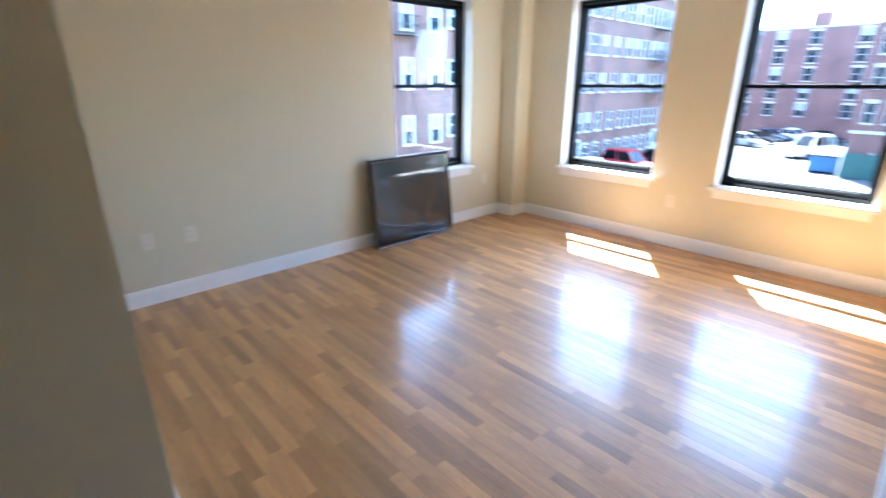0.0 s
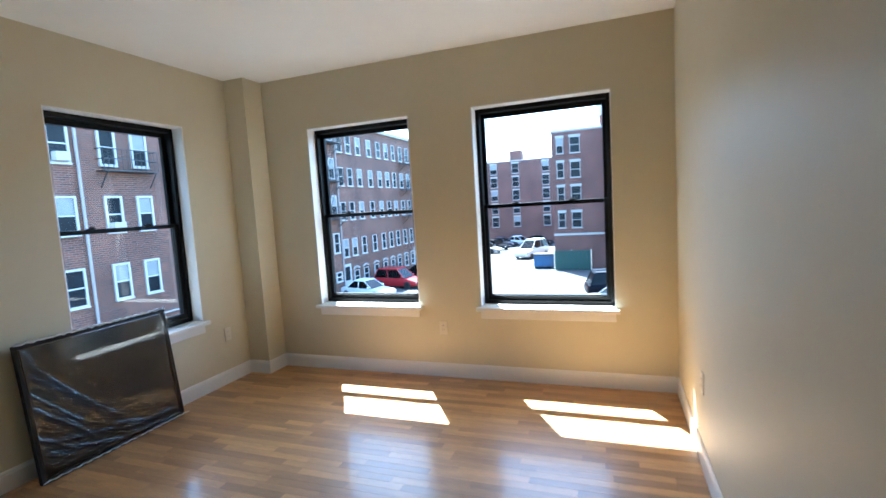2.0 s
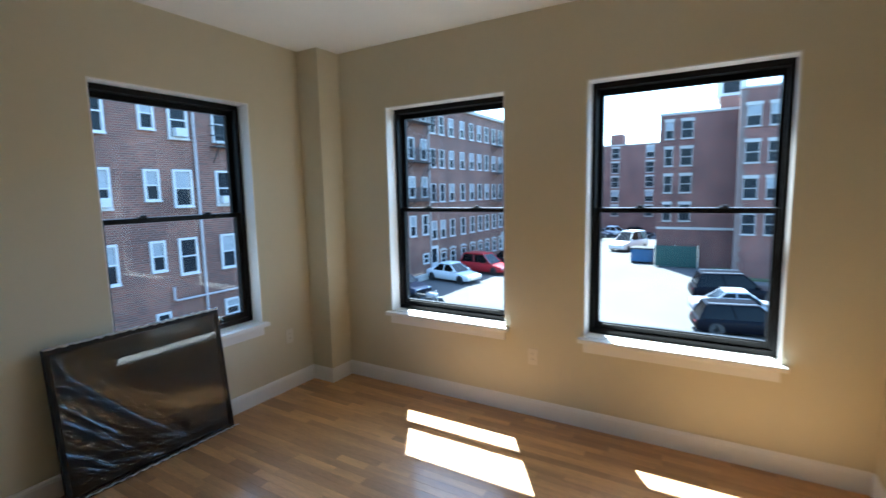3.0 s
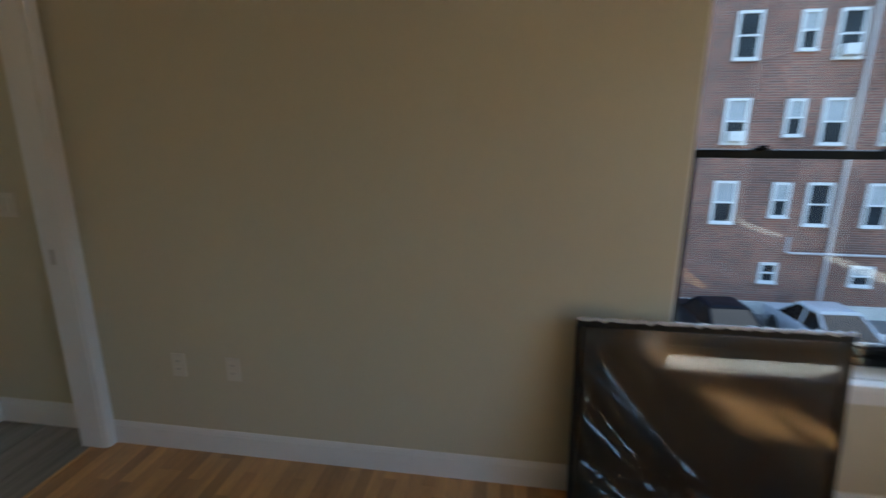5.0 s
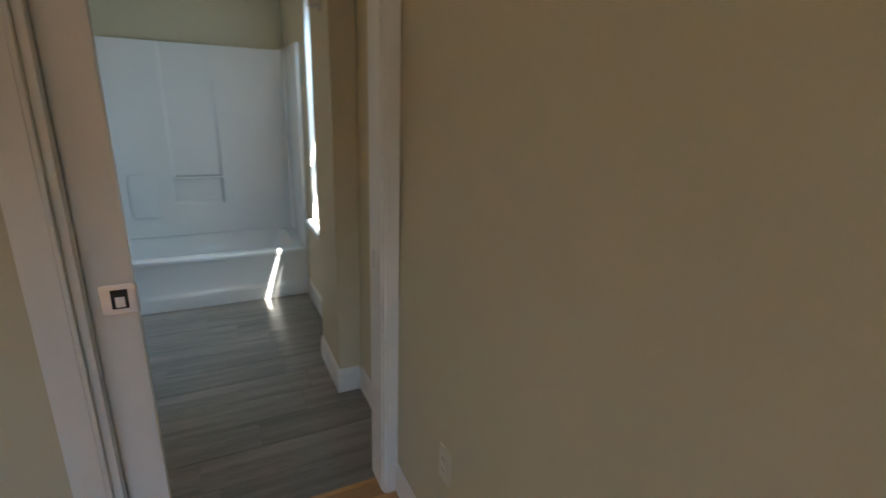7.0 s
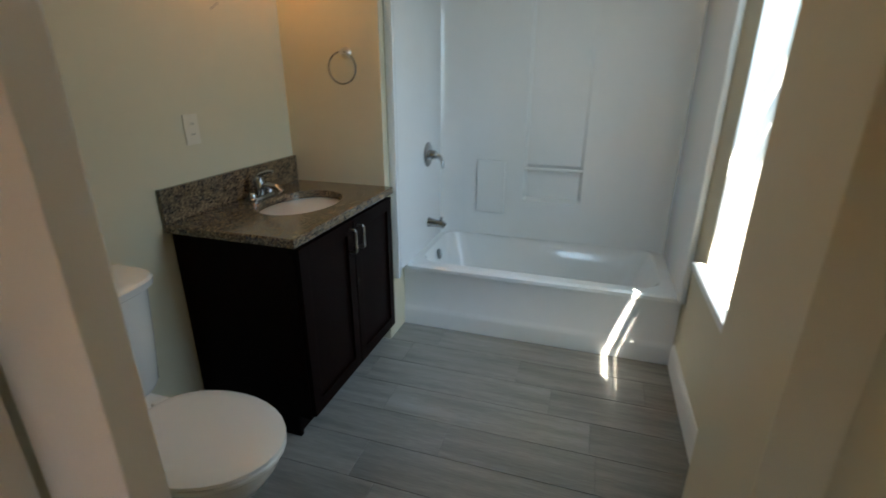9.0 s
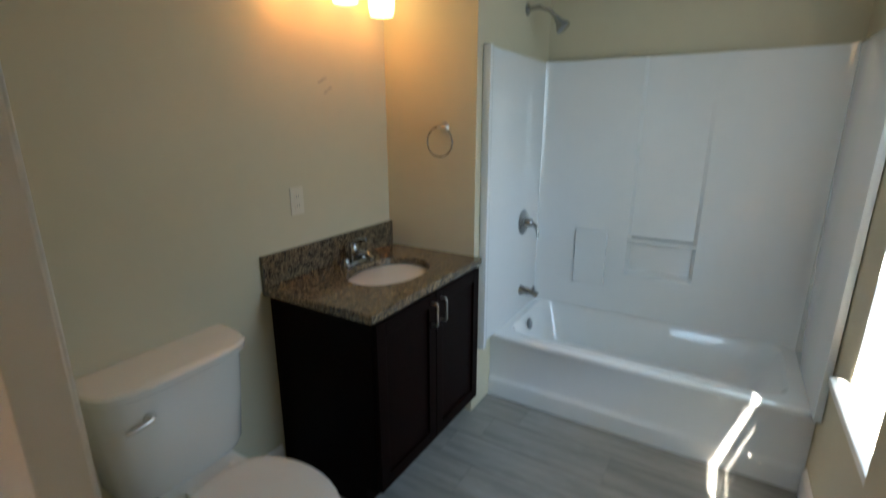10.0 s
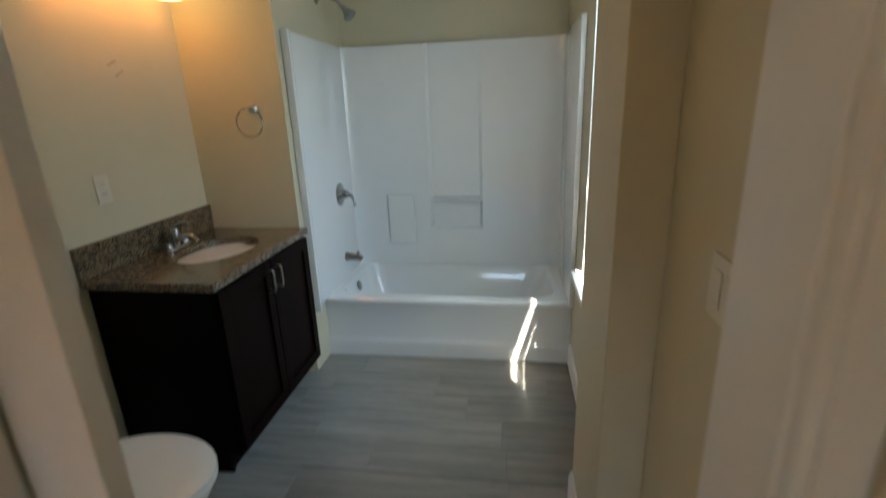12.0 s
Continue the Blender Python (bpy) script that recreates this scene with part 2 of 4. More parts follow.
struct("wall_north", wall_cells("y", YN, YN + OUTN, -OUT, XE + 0.15, 0, H, [(*WIN_B, ZS, ZT), (*WIN_C, ZS, ZT)]), M_WALL, "cream painted wall with two black sash windows", "wall")
struct("wall_west", wall_cells("x", -LEAF, 0, YD0, YN, 0, H, [(*WIN_A, ZS, ZT)]), M_WALL, "cream painted wall with a black sash window", "wall")
struct("wall_east", wall_cells("x", XE, XE + 0.15, -2.6, YN, 0, H, []), M_WALL, "plain cream painted wall with a slight sheen", "wall")
struct("wall_south", wall_cells("y", YD0, YD1, 0, 2.08, 0, H, [(0.062, 0.925, 0, 2.13), (0.925, 1.75, 0, 0.0)]), M_WALL, "cream painted wall with the bathroom doorway", "wall")
struct("wall_entry", wall_cells("x", XB, 2.08, YS, YD0, 0, H, []), M_WALL, "cream painted partition beside the entry", "wall")
struct("wall_entry_end", wall_cells("y", -2.7, -2.6, 2.08, XE + 0.15, 0, H, []), M_WALL, "plain cream painted wall closing the entry", "wall")
struct("wall_bath_west", wall_cells("x", -LEAF - 0.07, XW, YS - 0.1, -0.78, 0, H, [(*WIN_D, ZD, ZT)]), M_WALL, "cream painted bathroom wall with a deep window", "wall")
struct("wall_bath_near", wall_cells("x", -OUT, XN, -0.78, YD0, 0, H, []), M_WALL, "cream painted bathroom wall beside the doorway", "wall")
struct("wall_bath_south", wall_cells("y", YS - 0.1, YS, XW, XB + 0.1, 0, H, []), M_WALL, "cream painted wall above the bathtub surround", "wall")
struct("wall_wing", wall_cells("y", YS, -2.0, 1.43, XB, 0, HB, []), M_WALL, "cream painted wing wall beside the bathtub", "wall")
struct("pilaster", cuboid(XW - 0.01, XP, -1.18, -0.76, 0, HB, 0.003), M_WALL, "cream painted boxed pier in the bathroom", "wall")
struct("column", cuboid(-0.005, 0.222, 4.045, YN + 0.005, 0, H, 0.004), M_WALL, "cream painted boxed column in the corner", "wall")
struct("ceiling", cuboid(-OUT, XE + 0.15, YD0, YN + OUTN, H, H + 0.15), M_CEIL, "flat white painted ceiling", "ceiling")
struct("ceiling_entry", cuboid(2.08, XE + 0.15, -2.7, YD0, H, H + 0.15), M_CEIL, "flat white painted ceiling", "ceiling")
struct("ceiling_bath", cuboid(-OUT, 2.08, YS - 0.1, YD0, HB, HB + 0.1), M_CEIL, "flat white painted bathroom ceiling", "ceiling")
floor = struct("floor", cuboid(-OUT, XE + 0.15, -2.7, YN + OUTN, -0.22, -0.012), M_SUB, "varnished honey oak strip flooring", "floor")
floor_bath = struct("floor_bath", cuboid(XW, XB, YS, -0.085, -0.0118, -0.0025), M_GROUT, "grey wood-look plank tiles", "floor")
struct("threshold", cuboid(0.0665, 0.905, -0.095, -0.075, -0.011, 0.004, 0.002), M_OAK, "narrow oak strip at the bathroom doorway", "threshold")


# ---- trim ----
def skirting(name, axis, face, u0, u1, side, h, label="white painted baseboard with a moulded top"):
    """A moulded board: side is the way it stands out from the face."""
    prof = [(0, 0), (0.014, 0), (0.014, h * 0.80), (0.011, h * 0.86), (0.011, h * 0.9), (0.006, h * 0.97), (0.004, h), (0, h)]
    rings = []
    for u in (u0, u1):
        rings.append([(face + side * d, u, z) if axis == "x" else (u, face + side * d, z) for d, z in prof])
    bm = loft(bmesh.new(), rings)
    return struct(name, bm, M_TRIM, label, "baseboard")


HB1, HB2 = 0.12, 0.135
skirting("baseboard_west", "x", 0, YD1, 4.045, 1, HB1)
skirting("baseboard_north", "y", YN, 0.222, XE - 0.014, -1, HB1)
skirting("baseboard_east", "x", XE, -2.6, YN, -1, HB1)
skirting("baseboard_column_south", "y", 4.045, 0.014, 0.236, -1, HB1)
skirting("baseboard_column_east", "x", 0.222, 4.045, YN - 0.014, 1, HB1)
skirting("baseboard_south", "y", YD1, 1.02, 2.08, 1, HB1)
skirting("baseboard_entry", "x", 2.08, -2.6, YD1 + 0.014, 1, HB1)
skirting("baseboard_bath_near", "x", XN, -0.746, YD0, 1, HB2)
skirting("baseboard_pier_north", "y", -0.76, XN + 0.014, XP + 0.014, 1, HB2)
skirting("baseboard_pier_east", "x", XP, -1.18, -0.76, 1, HB2)
skirting("baseboard_bath_far", "x", XW, -2.195, -1.18, 1, HB2)
skirting("baseboard_bath_east", "x", XB, -1.16, YD0 - 0.014, -1, HB2)
skirting("baseboard_bath_north", "y", YD0, 1.02, XB - 0.014, -1, HB2)


# ---- windows ----
def sash_window(name, at, width, turn, label, sill=True, depth=0.10, foot=ZS, rail=0.045):
    """A black double-hung window in a white-lined opening; local x along the wall, y outwards, z up from the opening's foot."""
    root = thing(name, at, label, "window", kind="structure")
    root.rotation_euler = (0, 0, radians(turn))
    w, h, t = width, ZT - foot, 0.008
    P = lambda n, bm, m, par=root, lab="", **k: part(n, bm, m, par, lab, local=True, **k)
    for n, b in (("jamb_lining", (0.0005, t, -0.001, depth + 0.108, 0, h)), ("jamb_lining", (w - t, w - 0.0005, -0.001, depth + 0.108, 0, h)), ("head_lining", (t, w - t, -0.001, depth + 0.108, h - t, h - 0.0005))):
        P(n, cuboid(*b), M_TRIM)
    f0, f1 = depth, depth + 0.11
    fr = 0.030
    P("frame_stile", cuboid(t, t + fr, f0, f1, 0, h - t, 0.003), M_BLACK)
    P("frame_stile", cuboid(w - t - fr, w - t, f0, f1, 0, h - t, 0.003), M_BLACK)
    P("frame_head", cuboid(t + fr, w - t - fr, f0, f1, h - t - 0.035, h - t, 0.003), M_BLACK)
    P("frame_foot", cuboid(t + fr, w - t - fr, f0, f1, 0, 0.035, 0.003), M_BLACK)
    x0, x1, mid = t + fr, w - t - fr, 0.818
    for n, y, za, zb, rb, rt in (("lower_sash", f0 + 0.02, 0.035, mid + 0.018, rail, 0.032), ("upper_sash", f0 + 0.062, mid - 0.014, h - t - 0.035, 0.032, 0.036)):
        s = 0.030
        bm = bmesh.new()
        box(bm, x0, x0 + s, y, y + 0.032, za, zb, 0.003)
        box(bm, x1 - s, x1, y, y + 0.032, za, zb, 0.003)
        box(bm, x0 + s, x1 - s, y, y + 0.032, za, za + rb, 0.003)
        box(bm, x0 + s, x1 - s, y, y + 0.032, zb - rt, zb, 0.003)
        sash = P(n, bm, M_BLACK)
        g = P("pane", cuboid(x0 + s - 0.004, x1 - s + 0.004, y + 0.014, y + 0.018, za + rb - 0.004, zb - rt + 0.004), M_GLASS, sash)
        g.visible_shadow = False
        if n == "lower_sash":
            for u in (0.27, 0.73):
                lock = bmesh.new()
                xc = x0 + (x1 - x0) * u
                box(lock, xc - 0.03, xc + 0.03, y + 0.004, y + 0.028, zb, zb + 0.007, 0.002)
                box(lock, xc - 0.012, xc + 0.02, y + 0.002, y + 0.02, zb + 0.007, zb + 0.017, 0.003)
                P("sash_lock", lock, M_BLACK, sash)
            P("lift_rail", cuboid(x0 + 0.06, x1 - 0.06, y - 0.012, y, za + 0.028, za + 0.036, 0.002), M_BLACK, sash)
    if sill:
        bm = bmesh.new()
        box(bm, -0.028, w + 0.028, -0.055, -0.0005, -0.032, -0.002, 0.005)
        P("window_sill", bm, M_TRIM)
        P("sill_board", cuboid(0.0005, w - 0.0005, -0.001, f0, -0.03, -0.002 + 0.004), M_TRIM)
        ap = bmesh.new()
        box(ap, 0.002, w - 0.002, -0.016, -0.0005, -0.10, -0.032, 0.002)
        box(ap, 0.002, w - 0.002, -0.021, -0.0005, -0.046, -0.0325, 0.003)
        P("apron", ap, M_TRIM)
    return root


sash_window("window_1", (WIN_B[0], YN, ZS), WIN_B[1] - WIN_B[0], 0, "black double-hung sash window with white sill", depth=0.105)
sash_window("window_2", (WIN_C[0], YN, ZS), WIN_C[1] - WIN_C[0], 0, "black double-hung sash window over the car park", depth=0.105)
sash_window("window_3", (0, WIN_A[0], ZS), WIN_A[1] - WIN_A[0], 90, "black double-hung sash window facing brick flats", depth=0.105)
sash_window("window_4", (XW, WIN_D[0], ZD), WIN_D[1] - WIN_D[0], 90, "deep black bathroom sash window with white returns", depth=0.12, foot=ZD, rail=0.10)


# ---- bathroom doorway ----
def casing(name, x0, x1, y0, y1, z1):
    bm = bmesh.new()
    box(bm, x0, x1, y0, y1, 0, z1, 0.004)
    box(bm, x0 + 0.012, x1 - 0.012, y1 - 0.001, y1 + 0.004, 0, z1 - 0.001, 0.0015)
    return struct(name, bm, M_TRIM, "white painted door casing", "door casing")


casing("casing_west", 0.004, 0.062, YD1, 0.0, 2.21)
casing("casing_east", 0.927, 1.02, YD1, 0.0, 2.21)
struct("casing_head", cuboid(0.062, 0.927, YD1, 0.0, 2.13, 2.21, 0.004), M_TRIM, "white painted door casing", "door casing")
struct("jamb_west", cuboid(0.0425, 0.0665, YD0 - 0.004, YD1 + 0.002, 0, 2.13, 0.002), M_TRIM, "white painted door jamb", "door jamb")
struct("jamb_strike", cuboid(0.0667, 0.0685, -0.105, -0.08, 0.935, 1.005, 0.0005), M_NICKEL, "brushed nickel strike plate", "strike plate")
struct("jamb_head", cuboid(0.0665, 0.925, YD0 - 0.004, YD1 + 0.002, 2.11, 2.1295, 0.002), M_TRIM, "white painted door jamb", "door jamb")
jb = cuboid(0.905, 0.926, YD0 - 0.004, -0.112, 0, 2.11, 0.002)
box(jb, 0.905, 0.926, -0.064, YD1 + 0.002, 0, 2.11, 0.002)
struct("jamb_east", jb, M_TRIM, "white split jamb of the pocket door", "door jamb")
pd = thing("pocket_door", (0.86, -0.088, 0.0), "white flush pocket door slid mostly into its wall", "door")
part("door_leaf", cuboid(0.7930, 0.9045, -0.106, -0.070, 0.006, 2.105, 0.002), M_DOOR, pd)
lt = part("latch", cuboid(0.7908, 0.8770, -0.0698, -0.0672, 0.897, 0.985, 0.001), M_NICKEL, pd, "square brushed nickel flush pull")
part("pull_recess", cuboid(0.8110, 0.8530, -0.0673, -0.0664, 0.912, 0.97, 0.001), M_SLOT, lt)
part("pull_lever", cuboid(0.8190, 0.8430, -0.0666, -0.063, 0.917, 0.948, 0.001), M_NICKEL, lt)
part("edge_pull", cuboid(0.7898, 0.7930, -0.102, -0.074, 0.89, 0.975, 0.0008), M_NICKEL, pd, "brushed nickel edge pull")


# ---- wall plates ----
def plate(name, at, turn, label, category, gang=1, kind="outlet"):
    r = thing(name, at, label, category, "wall plates")
    r.rotation_euler = (0, 0, radians(turn))
    w = 0.035 if gang == 1 else 0.059
    part("cover", cuboid(-w, w, 0.0, 0.006, -0.058, 0.058, 0.002), M_PLATE, r, local=True)
    for g in ((0,) if gang == 1 else (-0.023, 0.023)):
        if kind == "switch":
            part("rocker", cuboid(g - 0.016, g + 0.016, 0.006, 0.0095, -0.033, 0.033, 0.0015), M_PLATE, r, local=True)
        else:
            for z in (-0.02, 0.02):
                face = part("socket", cuboid(g - 0.016, g + 0.016, 0.0055, 0.008, z - 0.014, z + 0.014, 0.001), M_PLATE, r, local=True)
                for dx in (-0.006, 0.006):
                    part("slot", cuboid(g + dx - 0.0012, g + dx + 0.0012, 0.008, 0.0084, z - 0.003, z + 0.006), M_SLOT, face, local=True)
    return r


LO = "white duplex outlet plate low on the wall"
plate("outlet", (0, 0.40, 0.452), -90, LO, "outlet")
plate("outlet", (0, 0.675, 0.45), -90, LO, "outlet")
plate("outlet", (0, 3.80, 0.44), -90, LO, "outlet")
plate("outlet", (1.905, YN, 0.43), 180, LO, "outlet")
plate("outlet", (XE, 3.29, 0.46), 90, LO, "outlet")
plate("outlet", (XE, 1.50, 0.47), 90, LO, "outlet")
plate("outlet", (XB, -1.36, 1.215), 90, "white outlet plate above the vanity top", "outlet")
plate("light_switch", (XN, -0.445, 1.175), -90, "white double rocker switch plate", "light switch", 2, "switch")

# ---- leaning panel ----
pn = thing("window_screen", (0.168, 2.18, 0.004), "black framed window screens wrapped in crumpled clear plastic film", "window screen")
lean = math.atan2(0.092, 0.815)
pn.rotation_euler = (0, -lean, 0)
PW, PH, PT = 0.96, 0.825, 0.028
for depth in (-PT + 0.004, -0.008):
    part("mesh", cuboid(depth - 0.0008, depth, 0.03, PW - 0.03, 0.03, PH - 0.03), M_SCREEN, pn, local=True)
for b in ((-PT - 0.002, 0.004, 0, PW, 0, 0.026), (-PT - 0.002, 0.004, 0, PW, PH - 0.026, PH), (-PT - 0.002, 0.004, 0, 0.026, 0.026, PH - 0.026), (-PT - 0.002, 0.004, PW - 0.026, PW, 0.026, PH - 0.026)):
    part("frame_bar", cuboid(*b, 0.003), M_PFRAME, pn, local=True)


FOLDS = ((0.02, 0.98, 0.20, 0.45, 0.010), (0.03, 0.88, 0.50, 0.20, 0.012), (0.02, 0.66, 0.34, 0.24, 0.010), (0.46, 0.20, 0.70, 0.12, 0.012), (0.03, 0.20, 0.22, 0.10, 0.010),
         (0.04, 0.78, 0.63, 0.12, 0.013), (0.02, 0.55, 0.42, 0.08, 0.010), (0.00, 0.34, 0.30, 0.05, 0.011), (0.10, 0.26, 0.92, 0.05, 0.007), (0.48, 0.13, 0.98, 0.09, 0.009),
         (0.05, 0.95, 0.10, 0.62, 0.006), (0.22, 0.16, 0.55, 0.03, 0.012), (0.60, 0.05, 0.98, 0.02, 0.010), (0.02, 0.12, 0.35, 0.14, 0.009), (0.12, 0.50, 0.30, 0.22, 0.006))


def film():
    """Loose film over the front, drawn into slanting folds that gather at the lower edge."""
    bm = bmesh.new()
    nu, nv = 170, 140
    rows = []
    for i in range(nu + 1):
        col = []
        for j in range(nv + 1):
            u, v = i / nu, j / nv
            slack = max(0.0, min(1.0, (0.86 - v - 0.35 * u) / 0.5))
            d = 0.006 + 0.0026 * slack * noise.noise(Vector((u * 5 + v * 3, v * 4 - u * 2, 1.7)))
            wob = 0.014 * noise.noise(Vector((u * 5, v * 5, 9.2)))
            for x0, y0, x1, y1, amp in FOLDS:
                dx, dy = x1 - x0, y1 - y0
                t_ = max(0.0, min(1.0, ((u - x0) * dx + (v - y0) * dy) / (dx * dx + dy * dy)))
                far_ = math.hypot(u - x0 - t_ * dx, v - y0 - t_ * dy) + wob
                d += 1.35 * amp * math.sin(math.pi * min(1, t_ + 0.12)) ** 0.5 * math.exp(-(far_ / 0.010) ** 2)
            ridge = 1 - abs(noise.noise(Vector((u * 16 + v * 14, v * 20 - u * 6, 5.1))))
            d += 0.0017 * slack * ridge ** 8
            d += 0.006 * max(0, 0.16 - v) * 7 * abs(noise.noise(Vector((u * 20, v * 12, 3.3))))
            col.append(bm.verts.new((d - 0.002, 0.014 + u * (PW - 0.028), 0.004 + v * (PH - 0.030))))
        rows.append(col)
    for i in range(nu):
        for j in range(nv):
            bm.faces.new((rows[i][j], rows[i + 1][j], rows[i + 1][j + 1], rows[i][j + 1]))
    return bm


part("plastic_film", film(), M_WRAP, pn, "crumpled clear plastic film", smooth=True, local=True)
# bunched clear film; bright rim and glints are put into its pale colour
M_PFOLD = mat("creased film with pale glints", (0.62, 0.64, 0.66), 0.18, vary=0.3, scale=30, coat=0.5)
bm = bmesh.new()
pts = [(0.002 + 0.004 * math.sin(i * 1.9), i * PW / 40, PH + 0.004 + 0.003 * math.sin(i * 2.7)) for i in range(41)]
sweep(bm, pts, [0.005 + 0.004 * abs(math.sin(i * 1.3)) for i in range(41)], 6)
part("film_roll", bm, M_PFOLD, pn, "bunched edge of clear film", smooth=True, local=True)
bm = bmesh.new()
pts = [(0.008 + 0.005 * math.sin(i * 1.7), i * (PW + 0.03) / 60, 0.008 + 0.006 * abs(math.sin(i * 2.3)) * (1 - 0.5 * i / 60)) for i in range(61)]
sweep(bm, pts, [0.002 + 0.003 * abs(math.sin(i * 0.9)) for i in range(61)], 6)
part("film_hem", bm, M_PFOLD, pn, "gathered lower edge of clear film", smooth=True, local=True)
bm = bmesh.new()
flap = [[bm.verts.new((0.004 + 0.006 * math.sin(j * 1.4 + i), PW - 0.004 + 0.034 * i / 5, PH - 0.16 + 0.16 * j / 9 + 0.006 * math.sin(i * 2 + j))) for j in range(10)] for i in range(6)]
for i in range(5):
    for j in range(9):
        bm.faces.new((flap[i][j], flap[i + 1][j], flap[i + 1][j + 1], flap[i][j + 1]))
part("film_flap", bm, M_WRAP, pn, "loose corner of clear film", smooth=True, local=True)

# ---- bathtub and surround ----
def rounded(x0, x1, y0, y1, z, r, k=6):
    pts = []
    for cx, cy, a0 in ((x1 - r, y1 - r, 0), (x0 + r, y1 - r, 90), (x0 + r, y0 + r, 180), (x1 - r, y0 + r, 270)):
        for i in range(k + 1):
            a = radians(a0 + 90 * i / k)
            pts.append((cx + r * math.cos(a), cy + r * math.sin(a), z))
    return pts


TX0, TX1, TY0, TY1, TZ = XW + 0.003, 1.427, YS + 0.004, -2.205, 0.39
tub = thing("bathtub", (0.68, -2.58, 0), "white one-piece bathtub with matching shower surround", "bathtub")
bm = bmesh.new()
loft(bm, [rounded(TX0, TX1, TY0, TY1, TZ - 0.03, 0.02), rounded(TX0, TX1, TY0, TY1 - 0.0, TZ - 0.012, 0.02), rounded(TX0 + 0.006, TX1 - 0.006, TY0, TY1 - 0.012, TZ, 0.02),
          rounded(TX0 + 0.085, TX1 - 0.07, TY0 + 0.05, TY1 - 0.068, TZ, 0.12), rounded(TX0 + 0.10, TX1 - 0.08, TY0 + 0.058, TY1 - 0.080, TZ - 0.018, 0.115),
          rounded(TX0 + 0.20, TX1 - 0.14, TY0 + 0.10, TY1 - 0.12, 0.13, 0.14), rounded(TX0 + 0.26, TX1 - 0.18, TY0 + 0.17, TY1 - 0.18, 0.085, 0.12)], caps=False)
bm.faces.ensure_lookup_table()
bm.faces.new([v for v in bm.verts if abs(v.co.z - 0.085) < 1e-5])
part("basin", bm, M_TUB, tub, smooth=True)
bm = bmesh.new()
apron_prof = [(TY1, TZ - 0.03), (TY1 - 0.004, TZ - 0.045), (TY1 - 0.012, TZ - 0.06), (TY1 - 0.014, 0.13), (TY1 - 0.010, 0.115), (TY1 - 0.004, 0.10), (TY1 - 0.002, 0.085), (TY1, 0.0), (TY1 - 0.06, 0.0), (TY1 - 0.06, TZ - 0.03)]
loft(bm, [[(x, y, z) for y, z in apron_prof] for x in (TX0, TX1)])
part("apron", bm, M_TUB, tub, smooth=True)
SZ, st = 1.88, 0.028
part("end_panel", cuboid(TX1 - st, TX1, TY0, -2.055, TZ - 0.002, SZ, 0.008), M_TUB, tub, smooth=True)
part("end_panel", cuboid(TX0, TX0 + st, TY0, -2.13, TZ - 0.002, SZ, 0.008), M_TUB, tub, smooth=True)
part("end_flange", cuboid(TX1 - st - 0.012, TX1, -2.085, -2.05, TZ - 0.03, SZ + 0.004, 0.006), M_TUB, tub, smooth=True)
BY = TY0 + 0.07
bm = bmesh.new()
def back_ring(c, z):
    """Outline of the back panel at one height; c is how far the middle bay lies back."""
    prof = [(TX0 + st, BY + 0.05), (TX0 + st + 0.05, BY + 0.012), (TX0 + 0.20, BY), (0.488, BY), (0.508, BY - c), (0.838, BY - c), (0.856, BY), (1.25, BY), (TX1 - st - 0.06, BY + 0.01), (TX1 - st, BY + 0.05)]
    return [(x, y, z) for x, y in prof + [(TX1 - st, TY0), (TX0 + st, TY0)]]


# a shallow bay up the middle, deeper at the soap niche
loft(bm, [back_ring(c, z) for c, z in ((0.0, TZ - 0.002), (0.0, 0.645), (0.052, 0.665), (0.055, 0.86), (0.016, 0.885), (0.016, SZ - 0.01), (0.012, SZ))])
part("back_panel", bm, M_TUB, tub, smooth=True)
part("soap_ledge", cuboid(0.97, 1.16, BY - 0.01, BY + 0.018, 0.55, 0.90, 0.012), M_TUB, tub, smooth=True)
bm = bmesh.new()
sweep(bm, [(0.49, BY + 0.004, 0.862), (0.855, BY + 0.004, 0.862)], 0.009)
part("grab_bar", bm, M_TUB, tub, "slim bar across the soap niche", smooth=True)
bm = bmesh.new()
lathe(bm, (TX1 - 0.098, -2.575, 0.325), (-1, 0, 0.25), [(0, 0.034), (0.006, 0.034), (0.010, 0.028)])
part("overflow", bm, M_CHROME, tub, "round chrome overflow plate", smooth=True)
SX = TX1 - st
vl = thing("shower_valve", (SX, -2.57, 0.965), "chrome shower mixer with lever handle", "shower valve")
bm = bmesh.new()
lathe(bm, (SX, -2.57, 0.965), (-1, 0, 0), [(0, 0.075), (0.004, 0.075), (0.010, 0.066), (0.016, 0.03), (0.05, 0.026), (0.058, 0.02)])
part("escutcheon", bm, M_CHROME, vl, smooth=True)
bm = bmesh.new()
sweep(bm, [(SX - 0.05, -2.57, 0.965), (SX - 0.075, -2.565, 0.955), (SX - 0.095, -2.56, 0.925), (SX - 0.10, -2.555, 0.885)], [0.016, 0.014, 0.010, 0.009])
part("lever", bm, M_CHROME, vl, smooth=True)
sp = thing("tub_spout", (SX, -2.575, 0.53), "short chrome bath spout on the surround", "spout")
bm = bmesh.new()
sweep(bm, [(SX, -2.575, 0.535), (SX - 0.02, -2.575, 0.535), (SX - 0.085, -2.575, 0.53), (SX - 0.11, -2.575, 0.515)], [0.032, 0.027, 0.024, 0.021], 16)
part("spout_body", bm, M_CHROME, sp, smooth=True)
bm = bmesh.new()
